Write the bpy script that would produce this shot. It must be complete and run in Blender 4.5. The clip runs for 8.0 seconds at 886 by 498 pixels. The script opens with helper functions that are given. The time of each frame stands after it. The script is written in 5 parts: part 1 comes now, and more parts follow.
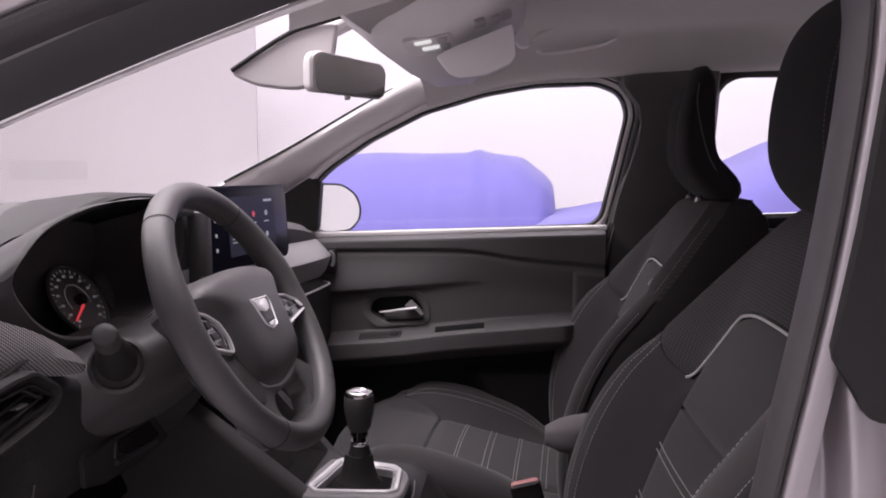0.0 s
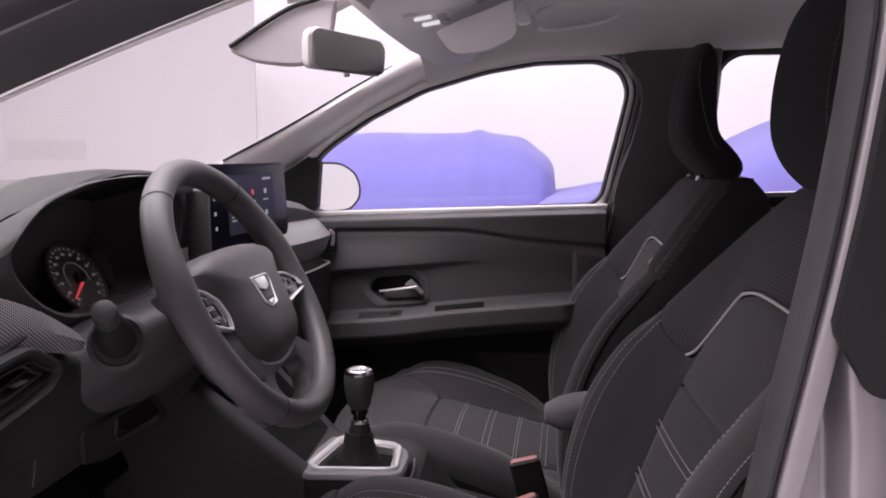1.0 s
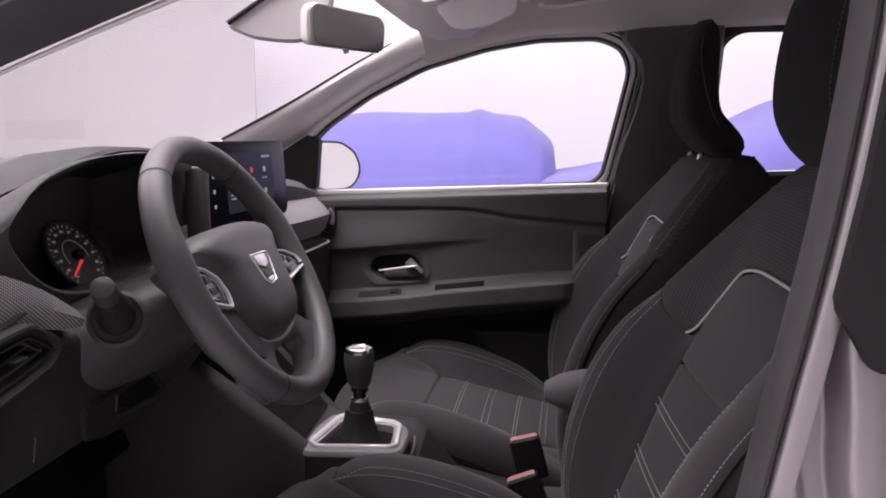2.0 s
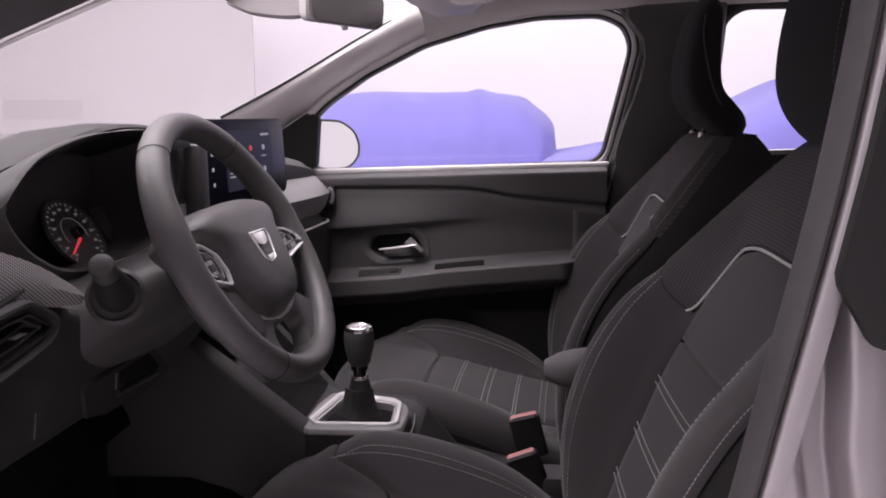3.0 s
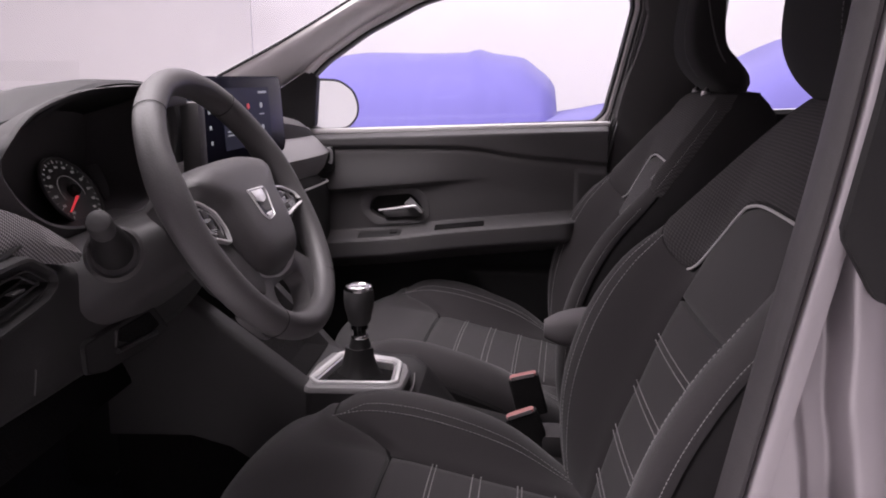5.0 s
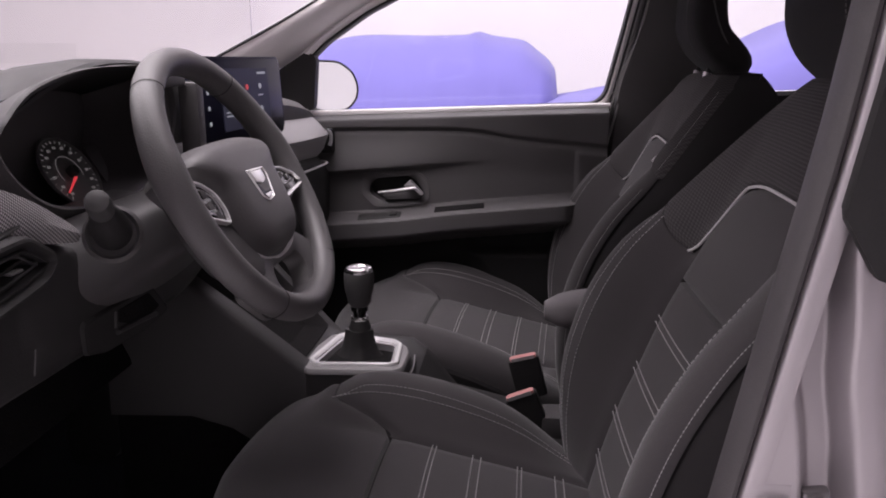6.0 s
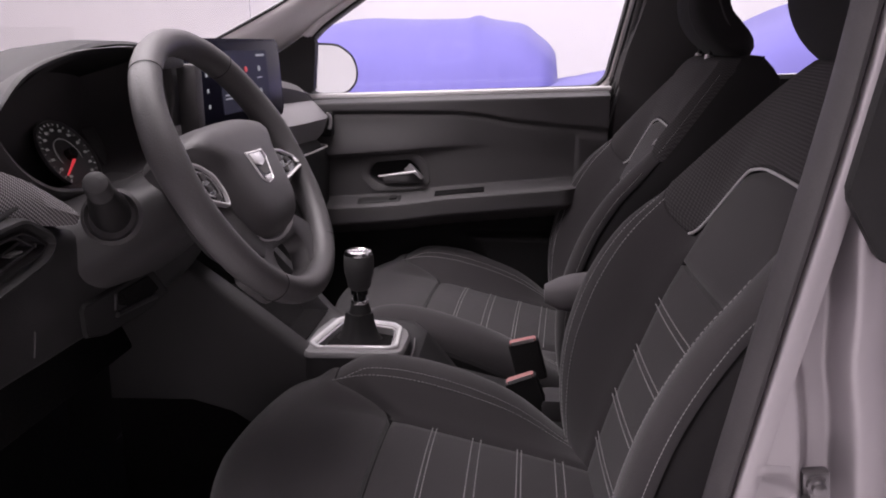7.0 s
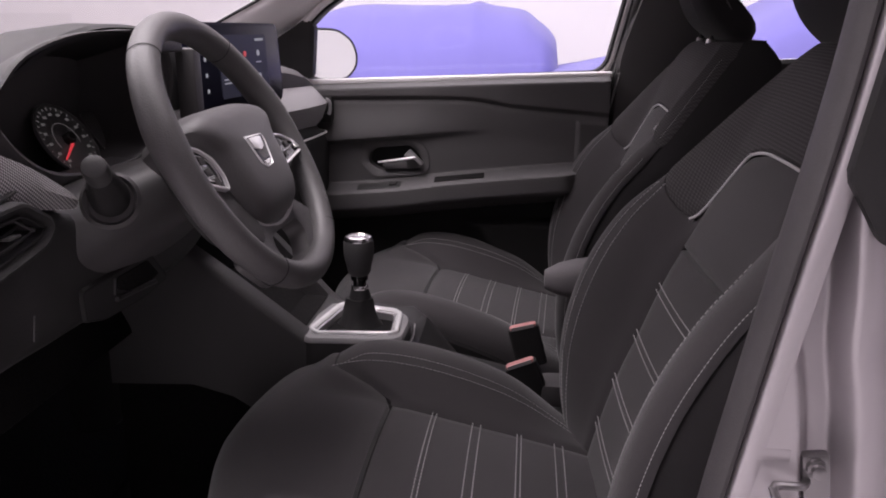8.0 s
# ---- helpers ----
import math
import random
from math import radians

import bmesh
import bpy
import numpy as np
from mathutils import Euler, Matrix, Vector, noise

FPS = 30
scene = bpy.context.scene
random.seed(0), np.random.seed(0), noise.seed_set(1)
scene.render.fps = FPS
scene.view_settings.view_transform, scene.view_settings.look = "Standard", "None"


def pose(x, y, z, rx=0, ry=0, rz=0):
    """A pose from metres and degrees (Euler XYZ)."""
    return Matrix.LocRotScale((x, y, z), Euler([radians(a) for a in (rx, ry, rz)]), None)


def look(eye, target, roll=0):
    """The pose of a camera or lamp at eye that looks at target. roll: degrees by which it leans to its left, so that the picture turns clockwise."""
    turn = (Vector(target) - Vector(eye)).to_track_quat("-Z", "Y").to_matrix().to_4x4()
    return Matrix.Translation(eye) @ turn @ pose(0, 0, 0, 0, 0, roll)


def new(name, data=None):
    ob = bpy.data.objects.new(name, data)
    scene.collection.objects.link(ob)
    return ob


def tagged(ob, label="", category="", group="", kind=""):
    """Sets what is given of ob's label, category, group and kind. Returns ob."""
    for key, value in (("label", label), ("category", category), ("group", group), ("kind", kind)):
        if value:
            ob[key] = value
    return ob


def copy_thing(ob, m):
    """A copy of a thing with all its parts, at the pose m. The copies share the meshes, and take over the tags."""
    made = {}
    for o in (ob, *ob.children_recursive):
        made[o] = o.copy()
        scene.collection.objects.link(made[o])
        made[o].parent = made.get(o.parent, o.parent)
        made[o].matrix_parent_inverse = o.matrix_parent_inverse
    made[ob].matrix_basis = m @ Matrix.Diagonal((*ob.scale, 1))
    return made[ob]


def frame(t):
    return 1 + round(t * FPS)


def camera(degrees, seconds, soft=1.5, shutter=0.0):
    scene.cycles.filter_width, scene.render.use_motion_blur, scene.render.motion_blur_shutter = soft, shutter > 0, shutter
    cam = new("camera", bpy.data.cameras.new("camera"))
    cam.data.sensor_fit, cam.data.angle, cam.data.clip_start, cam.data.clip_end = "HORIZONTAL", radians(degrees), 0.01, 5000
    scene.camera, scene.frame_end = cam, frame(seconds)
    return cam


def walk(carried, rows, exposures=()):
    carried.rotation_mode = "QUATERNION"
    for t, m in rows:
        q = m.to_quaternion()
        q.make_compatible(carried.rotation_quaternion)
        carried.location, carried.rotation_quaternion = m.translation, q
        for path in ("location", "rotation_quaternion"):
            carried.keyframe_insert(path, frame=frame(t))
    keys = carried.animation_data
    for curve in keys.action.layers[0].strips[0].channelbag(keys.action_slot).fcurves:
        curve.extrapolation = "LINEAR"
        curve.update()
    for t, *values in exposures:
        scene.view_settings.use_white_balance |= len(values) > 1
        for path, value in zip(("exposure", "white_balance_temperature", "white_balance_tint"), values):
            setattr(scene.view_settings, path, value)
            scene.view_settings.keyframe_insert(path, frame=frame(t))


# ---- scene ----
cam = camera(58.49, 8.0, soft=1.9)
PATH = [
    (0, -0.0001, -0.0002, 1.2005, 6.184, -6.134, -0.003),
    (1, -0.0006, 0.0031, 1.1960, 6.175, -7.527, -0.014),
    (2, -0.0011, 0.0061, 1.1916, 6.166, -8.933, -0.025),
    (3, -0.0015, 0.0089, 1.1873, 6.157, -10.323, -0.035),
    (4, -0.0020, 0.0114, 1.1832, 6.148, -11.671, -0.046),
    (5, -0.0025, 0.0137, 1.1791, 6.139, -12.950, -0.057),
    (6, -0.0030, 0.0157, 1.1752, 6.130, -14.132, -0.068),
    (7, -0.0035, 0.0174, 1.1714, 6.122, -15.191, -0.079),
    (8, -0.0039, 0.0188, 1.1676, 6.113, -16.099, -0.089),
]
walk(cam, [(t, pose(x, y, z, 90 + pitch, roll, yaw)) for t, x, y, z, yaw, pitch, roll in PATH])
scene.view_settings.exposure = 0.0

# ---- world and studio lamps ----
world = bpy.data.worlds.new("studio_world")
scene.world = world
world.use_nodes = True
world.node_tree.nodes["Background"].inputs[0].default_value = (1.0, 0.97, 0.99, 1)
world.node_tree.nodes["Background"].inputs[1].default_value = 0.05


def area_lamp(name, at, target, sx, sy, watts, colour=(1.0, 0.925, 0.970)):
    data = bpy.data.lights.new(name, "AREA")
    data.shape, data.size, data.size_y, data.energy, data.color = "RECTANGLE", sx, sy, watts, colour
    ob = new(name, data)
    ob.matrix_world = look(at, target)
    return tagged(ob, "unseen white softbox added to light the studio", "studio light")


# all softboxes are unseen, added to give the studio and cabin their light
area_lamp("ceiling_softbox", (-0.8, 2.3, 4.8), (-0.8, 2.3, 0), 8.4, 5.6, 520)
area_lamp("ceiling_softbox", (-0.5, 9.2, 4.8), (-0.5, 10.9, 0.8), 13.0, 1.4, 325)
area_lamp("ceiling_softbox", (-5.6, 2.2, 4.8), (-7.9, 2.2, 1.2), 1.4, 7.0, 200)
# fill lamp out of view, added to brighten the seats through the windscreen
area_lamp("front_fill", (-4.4, 1.3, 3.6), (0.0, 1.3, 1.0), 3.2, 2.5, 165)
area_lamp("overhead_softbox", (-1.35, 0.65, 4.75), (-1.35, 0.65, 0.0), 3.0, 3.8, 330)

# ---- materials ----


def material(name, colour, rough=0.5, metal=0.0, spec=0.5, grain=0.0, grain_size=0.001, bump=0.0, wear=0.12, blotch=6.0, sheen=0.0, coat=0.0):
    """Principled surface with fine grain, broad blotches and a bump of the grain's size (metres)."""
    m = bpy.data.materials.new(name)
    m.use_nodes = True
    nt = m.node_tree
    b = nt.nodes["Principled BSDF"]
    b.inputs["Metallic"].default_value = metal
    b.inputs["Specular IOR Level"].default_value = spec
    b.inputs["Sheen Weight"].default_value = sheen
    b.inputs["Coat Weight"].default_value = coat
    b.inputs["Coat Roughness"].default_value = 0.22
    tc = nt.nodes.new("ShaderNodeTexCoord")
    big = nt.nodes.new("ShaderNodeTexNoise")
    big.inputs["Scale"].default_value = blotch
    big.inputs["Detail"].default_value = 4
    nt.links.new(tc.outputs["Object"], big.inputs["Vector"])
    fine = nt.nodes.new("ShaderNodeTexNoise")
    fine.inputs["Scale"].default_value = 0.5 / grain_size
    fine.inputs["Detail"].default_value = 2
    nt.links.new(tc.outputs["Object"], fine.inputs["Vector"])
    mixf = nt.nodes.new("ShaderNodeMath")
    mixf.operation = "MULTIPLY_ADD"
    nt.links.new(fine.outputs["Fac"], mixf.inputs[0])
    mixf.inputs[1].default_value = grain
    nt.links.new(big.outputs["Fac"], mixf.inputs[2])
    ramp = nt.nodes.new("ShaderNodeMapRange")
    ramp.inputs["From Min"].default_value = 0.3
    ramp.inputs["From Max"].default_value = 0.7 + grain
    ramp.inputs["To Min"].default_value = 1 - wear
    ramp.inputs["To Max"].default_value = 1 + wear
    nt.links.new(mixf.outputs[0], ramp.inputs["Value"])
    tint = nt.nodes.new("ShaderNodeVectorMath")
    tint.operation = "SCALE"
    tint.inputs[0].default_value = colour
    nt.links.new(ramp.outputs["Result"], tint.inputs["Scale"])
    nt.links.new(tint.outputs["Vector"], b.inputs["Base Color"])
    rr = nt.nodes.new("ShaderNodeMapRange")
    rr.inputs["To Min"].default_value = max(0.02, rough - 0.06)
    rr.inputs["To Max"].default_value = min(1.0, rough + 0.06)
    nt.links.new(big.outputs["Fac"], rr.inputs["Value"])
    nt.links.new(rr.outputs["Result"], b.inputs["Roughness"])
    if bump:
        bp = nt.nodes.new("ShaderNodeBump")
        bp.inputs["Strength"].default_value = bump
        bp.inputs["Distance"].default_value = grain_size
        nt.links.new(fine.outputs["Fac"], bp.inputs["Height"])
        nt.links.new(bp.outputs["Normal"], b.inputs["Normal"])
    return m


def woven(name, dark, light, pitch, across, along, rough=0.9, strength=0.6):
    """Textile of small raised cells, set on the diagonal of two directions in the cloth."""
    m = material(name, dark, rough, grain=0.2, grain_size=0.0008, wear=0.15, spec=0.2)
    nt = m.node_tree
    b = nt.nodes["Principled BSDF"]
    tc = nt.nodes.new("ShaderNodeTexCoord")
    waves = []
    for s in (1, -1):
        d = nt.nodes.new("ShaderNodeVectorMath")
        d.operation = "DOT_PRODUCT"
        d.inputs[1].default_value = [(a + s * c) * math.pi / pitch for a, c in zip(across, along)]
        nt.links.new(tc.outputs["Object"], d.inputs[0])
        w = nt.nodes.new("ShaderNodeMath")
        w.operation = "SINE"
        nt.links.new(d.outputs["Value"], w.inputs[0])
        waves.append(w)
    mul = nt.nodes.new("ShaderNodeMath")
    mul.operation = "MULTIPLY"
    nt.links.new(waves[0].outputs[0], mul.inputs[0])
    nt.links.new(waves[1].outputs[0], mul.inputs[1])
    cell = nt.nodes.new("ShaderNodeMapRange")
    cell.inputs["From Min"].default_value = -0.7
    cell.inputs["From Max"].default_value = 0.8
    nt.links.new(mul.outputs[0], cell.inputs["Value"])
    mix = nt.nodes.new("ShaderNodeMix")
    mix.data_type = "RGBA"
    mix.inputs["A"].default_value = (*dark, 1)
    mix.inputs["B"].default_value = (*light, 1)
    nt.links.new(cell.outputs["Result"], mix.inputs["Factor"])
    nt.links.new(mix.outputs["Result"], b.inputs["Base Color"])
    bp = nt.nodes.new("ShaderNodeBump")
    bp.inputs["Strength"].default_value = strength
    bp.inputs["Distance"].default_value = pitch * 0.3
    nt.links.new(cell.outputs["Result"], bp.inputs["Height"])
    nt.links.new(bp.outputs["Normal"], b.inputs["Normal"])
    return m


def glowing(name, colour, power):
    m = bpy.data.materials.new(name)
    m.use_nodes = True
    b = m.node_tree.nodes["Principled BSDF"]
    b.inputs["Base Color"].default_value = (*[c * 0.3 for c in colour], 1)
    b.inputs["Emission Color"].default_value = (*colour, 1)
    b.inputs["Emission Strength"].default_value = power
    b.inputs["Roughness"].default_value = 0.35
    b.inputs["Specular IOR Level"].default_value = 0.15
    return m


def glass(name, tint):
    """Thin pane: clear tinted passage with a faint gloss."""
    m = bpy.data.materials.new(name)
    m.use_nodes = True
    nt = m.node_tree
    clear = nt.nodes.new("ShaderNodeBsdfTransparent")
    clear.inputs["Color"].default_value = (*tint, 1)
    gloss = nt.nodes.new("ShaderNodeBsdfGlossy")
    gloss.inputs["Roughness"].default_value = 0.02
    mix = nt.nodes.new("ShaderNodeMixShader")
    mix.inputs["Fac"].default_value = 0.015
    nt.links.new(clear.outputs["BSDF"], mix.inputs[1])
    nt.links.new(gloss.outputs["BSDF"], mix.inputs[2])
    nt.links.new(mix.outputs["Shader"], nt.nodes["Material Output"].inputs["Surface"])
    return m


M_SOFT = material("black_soft_plastic", (0.040, 0.038, 0.039), 0.62, grain=0.5, grain_size=0.0007, bump=0.35, wear=0.18)
M_POST = material("charcoal_pillar_plastic", (0.085, 0.079, 0.081), 0.6, grain=0.5, grain_size=0.0008, bump=0.3, wear=0.12)
M_VISOR = material("grey_visor_vinyl", (0.54, 0.51, 0.515), 0.6, grain=0.5, grain_size=0.0009, bump=0.3, wear=0.08)
M_FUNNEL = material("instrument_hood_black", (0.095, 0.088, 0.091), 0.6, spec=0.3, grain=0.4, grain_size=0.0008, bump=0.25, wear=0.15)
M_GREYPL = material("dark_grey_plastic", (0.056, 0.052, 0.054), 0.55, grain=0.5, grain_size=0.0007, bump=0.3, wear=0.15)
M_MIDPL = material("mid_grey_plastic", (0.20, 0.19, 0.195), 0.5, grain=0.4, grain_size=0.0007, bump=0.25, wear=0.08)
M_LIGHTPL = material("light_grey_plastic", (0.78, 0.745, 0.75), 0.55, grain=0.4, grain_size=0.0008, bump=0.25, wear=0.06)
M_PILLAR = material("pale_grey_pillar_trim", (0.80, 0.765, 0.77), 0.6, grain=0.5, grain_size=0.0008, bump=0.3, wear=0.05)
# tone of the unseen south wall, set for how much fill it returns
M_FILLWALL = material("grey_fill_wall", (0.18, 0.173, 0.176), 0.95, grain=0.6, grain_size=0.004, bump=0.3, wear=0.2)
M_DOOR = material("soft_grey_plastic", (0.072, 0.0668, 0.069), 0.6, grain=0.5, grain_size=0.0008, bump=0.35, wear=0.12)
# lower dash tone: column plastic darkened to carry the shade there
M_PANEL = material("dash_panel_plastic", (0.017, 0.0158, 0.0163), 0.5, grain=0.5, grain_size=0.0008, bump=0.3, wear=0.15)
M_TUNNEL = material("tunnel_plastic", (0.032, 0.0297, 0.0308), 0.55, grain=0.5, grain_size=0.0008, bump=0.3, wear=0.15)
M_CLUSTER = material("instrument_black", (0.105, 0.098, 0.101), 0.45, spec=0.3, wear=0.15)
# darkened copy of the black plastic, painting the shade low in the cabin
M_LOWER = material("shaded_black_plastic", (0.015, 0.0143, 0.0146), 0.65, spec=0.18, grain=0.5, grain_size=0.0008, bump=0.3, wear=0.2)
M_HOOD = material("charcoal_hood_plastic", (0.052, 0.048, 0.050), 0.6, grain=0.5, grain_size=0.0008, bump=0.3, wear=0.15)
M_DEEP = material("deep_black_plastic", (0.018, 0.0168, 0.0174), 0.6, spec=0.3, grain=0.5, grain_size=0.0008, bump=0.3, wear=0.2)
M_GLOSS = material("gloss_black_plastic", (0.010, 0.010, 0.011), 0.12, wear=0.1)
M_RUBBER = material("black_rubber_seal", (0.042, 0.037, 0.0395), 0.62, grain=0.3, grain_size=0.0012, bump=0.2, wear=0.2)
M_LEATHER = material("wheel_leather", (0.083, 0.0775, 0.080), 0.5, grain=0.6, grain_size=0.0009, bump=0.45, wear=0.15)
M_CHROME = material("satin_chrome", (0.86, 0.84, 0.85), 0.2, metal=1.0, wear=0.04)
M_TRIM = material("bright_satin_trim", (0.88, 0.86, 0.87), 0.25, metal=0.35, wear=0.04)
M_SATIN = material("satin_silver_paint", (0.55, 0.53, 0.545), 0.35, metal=0.7, wear=0.05)
M_FABRIC = material("charcoal_seat_fabric", (0.0415, 0.0375, 0.0395), 0.95, grain=1.0, grain_size=0.0006, bump=0.6, wear=0.22, spec=0.15, sheen=0.22)
# lighter than the seat fabric: the armrest's lit top is in the tone
M_ARM = material("lit_armrest_fabric", (0.13, 0.12, 0.125), 0.95, grain=0.9, grain_size=0.0006, bump=0.4, wear=0.1, spec=0.15, sheen=0.1)
M_BLACKFAB = material("black_seat_fabric", (0.0165, 0.0150, 0.0158), 0.95, grain=0.9, grain_size=0.0006, bump=0.5, wear=0.16, spec=0.12, sheen=0.04)
M_MESHFAB = woven("mesh_seat_fabric", (0.028, 0.0255, 0.0267), (0.066, 0.0605, 0.063), 0.0042, (0, 1, 0), (0.60, 0, 0.80), strength=0.35)
M_BANDFAB = woven("woven_dash_textile", (0.05, 0.047, 0.0485), (0.46, 0.43, 0.44), 0.0031, (0, 0.80, -0.6), (0, 0.6, 0.80), strength=0.8)
M_THREAD = material("grey_thread", (0.34, 0.325, 0.33), 0.8, wear=0.1)
M_PIPING = material("pale_piping", (0.46, 0.44, 0.45), 0.6, wear=0.06)
M_LINER = material("grey_headliner_felt", (0.56, 0.53, 0.525), 0.95, grain=0.9, grain_size=0.0009, bump=0.5, wear=0.05, spec=0.1, sheen=0.1)
# also serves as painted shade in slots, console recess and knee panel
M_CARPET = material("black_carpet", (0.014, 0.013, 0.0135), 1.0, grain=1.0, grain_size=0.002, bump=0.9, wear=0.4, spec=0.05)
M_PAINT = material("silver_car_paint", (0.40, 0.365, 0.384), 0.36, metal=0.5, coat=0.3, wear=0.03, blotch=3)
M_RED = material("red_buckle_plastic", (0.50, 0.23, 0.225), 0.4, wear=0.06)
M_NEEDLE = glowing("red_needle_glow", (0.9, 0.07, 0.09), 0.55)
M_TICK = glowing("dial_white_glow", (1.0, 0.95, 0.97), 0.07)
M_SCREEN = glowing("screen_blue_glow", (0.075, 0.078, 0.125), 0.09)
M_ICON = glowing("screen_icon_glow", (0.85, 0.87, 0.95), 0.22)
M_ICONRED = glowing("screen_red_icon", (1.0, 0.15, 0.17), 0.35)
M_BEZEL = material("blue_black_bezel", (0.007, 0.007, 0.017), 0.3, spec=0.12, wear=0.1)
M_STEEL = material("dull_steel", (0.22, 0.205, 0.212), 0.28, metal=0.9, wear=0.12)
M_DIMMIRROR = material("dimming_mirror_silvering", (0.62, 0.62, 0.59), 0.08, metal=1.0, wear=0.01)
M_MIRROR = material("mirror_silvering", (0.86, 0.87, 0.86), 0.02, metal=1.0, wear=0.01)
M_CLOTH = material("violet_cover_cloth", (0.178, 0.162, 0.44), 0.85, grain=0.3, grain_size=0.004, bump=0.2, wear=0.07, blotch=1.5, spec=0.2, sheen=0.2)
M_WALL = material("white_studio_paint", (0.83, 0.805, 0.825), 0.85, wear=0.015, blotch=0.5, grain=0.2, grain_size=0.01, bump=0.05)
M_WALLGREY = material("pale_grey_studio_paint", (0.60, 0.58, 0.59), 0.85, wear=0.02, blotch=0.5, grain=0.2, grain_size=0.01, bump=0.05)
M_STRIP = material("wall_strip_paint", (0.545, 0.527, 0.536), 0.85, wear=0.03, blotch=0.8)
M_FLOOR = material("studio_floor_resin", (0.46, 0.443, 0.453), 0.4, wear=0.03, blotch=0.8)
M_WINDSCREEN = glass("windscreen_glass", (0.955, 0.945, 0.95))
M_SIDEGLASS = glass("side_window_glass", (0.985, 0.985, 0.99))
M_LAMP = glowing("reading_lamp_glow", (1.0, 0.97, 0.98), 0.7)
# light plastic toned down to paint the shade behind the grab handle
M_SHADEGREY = material("shaded_recess_grey", (0.50, 0.475, 0.475), 0.6, grain=0.4, grain_size=0.0008, bump=0.25, wear=0.06)

# ---- mesh helpers ----


def thing(name, at, label, category, group="", kind=""):
    ob = new(name)
    ob.empty_display_size = 0.1
    ob.location = at
    return tagged(ob, label, category, group, kind)


def part(name, bm, mat, parent=None, label="", sharp=35):
    bmesh.ops.recalc_face_normals(bm, faces=bm.faces)
    me = bpy.data.meshes.new(name)
    bm.to_mesh(me)
    bm.free()
    for p in me.polygons:
        p.use_smooth = True
    me.set_sharp_from_angle(angle=radians(sharp))
    me.materials.append(mat)
    ob = new(name, me)
    if parent is not None:
        ob.parent = parent
        if parent.parent is None:
            ob.matrix_parent_inverse = Matrix.Translation(parent.location).inverted()
    if label:
        tagged(ob, label)
    return ob


def spline(pts, n, closed=False):
    """n points evenly along a Catmull-Rom curve through pts."""
    p = [Vector(q) for q in pts]
    k = len(p)
    dense, segs = [], k if closed else k - 1
    for i in range(segs):
        if closed:
            a, b, c, d = p[i - 1], p[i], p[(i + 1) % k], p[(i + 2) % k]
        else:
            b, c = p[i], p[i + 1]
            a = p[i - 1] if i else b * 2 - c
            d = p[i + 2] if i + 2 < k else c * 2 - b
        for j in range(12):
            t = j / 12
            dense.append(0.5 * (2 * b + (c - a) * t + (2 * a - 5 * b + 4 * c - d) * t * t + (3 * b - a - 3 * c + d) * t ** 3))
    dense.append(p[0].copy() if closed else p[-1].copy())
    lens = [0.0]
    for i in range(1, len(dense)):
        lens.append(lens[-1] + (dense[i] - dense[i - 1]).length)
    out, j = [], 0
    for i in range(n):
        s = lens[-1] * i / (n if closed else n - 1)
        while j < len(lens) - 2 and lens[j + 1] < s:
            j += 1
        f = (s - lens[j]) / max(1e-9, lens[j + 1] - lens[j])
        out.append(dense[j].lerp(dense[j + 1], min(1.0, f)))
    return out


def loft(rings, ring_closed=True, caps=True, path_closed=False, bm=None):
    bm = bm or bmesh.new()
    vs = [[bm.verts.new(p) for p in r] for r in rings]
    n = len(rings[0])
    for i in range(len(vs) if path_closed else len(vs) - 1):
        a, b = vs[i], vs[(i + 1) % len(vs)]
        for j in range(n if ring_closed else n - 1):
            k = (j + 1) % n
            bm.faces.new((a[j], a[k], b[k], b[j]))
    if caps and ring_closed and not path_closed:
        bm.faces.new(vs[0])
        bm.faces.new(vs[-1][::-1])
    return bm


def tube(path, rx, ry=None, n=10, closed=False, up=(0, 0, 1), bm=None, taper=None):
    """A tube along path with an elliptical section: rx sideways, ry along up."""
    ry = ry or rx
    up, rings, k = Vector(up), [], len(path)
    for i, p in enumerate(path):
        p = Vector(p)
        if closed:
            d = Vector(path[(i + 1) % k]) - Vector(path[i - 1])
        else:
            d = Vector(path[min(k - 1, i + 1)]) - Vector(path[max(0, i - 1)])
        d.normalize()
        side = d.cross(up)
        if side.length < 1e-4:
            side = d.cross(Vector((1, 0, 0.01)))
        side.normalize()
        top = side.cross(d)
        f = taper(i / (k - 1)) if taper else 1.0
        rings.append([p + side * (rx * f * math.cos(a)) + top * (ry * f * math.sin(a)) for a in (2 * math.pi * j / n for j in range(n))])
    return loft(rings, True, True, closed, bm)


def turned(profile, centre, axis=(0, 0, 1), n=24):
    ax = Vector(axis).normalized()
    u = ax.orthogonal().normalized()
    w = ax.cross(u)
    c = Vector(centre)
    return loft([[c + ax * h + (u * math.cos(t) + w * math.sin(t)) * r for t in (2 * math.pi * k / n for k in range(n))] for r, h in profile])


def box(cx, cy, cz, sx, sy, sz, bevel=0.004, turn=None, bm=None, segs=2):
    out = bm or bmesh.new()
    m = Matrix.Translation((cx, cy, cz)) @ (turn or Matrix.Identity(4)) @ Matrix.Diagonal((sx, sy, sz, 1))
    r = bmesh.ops.create_cube(out, size=1, matrix=m)
    if bevel:
        edges = list({e for v in r["verts"] for e in v.link_edges})
        bmesh.ops.bevel(out, geom=edges, offset=bevel, segments=segs, profile=0.6, affect="EDGES")
    return out


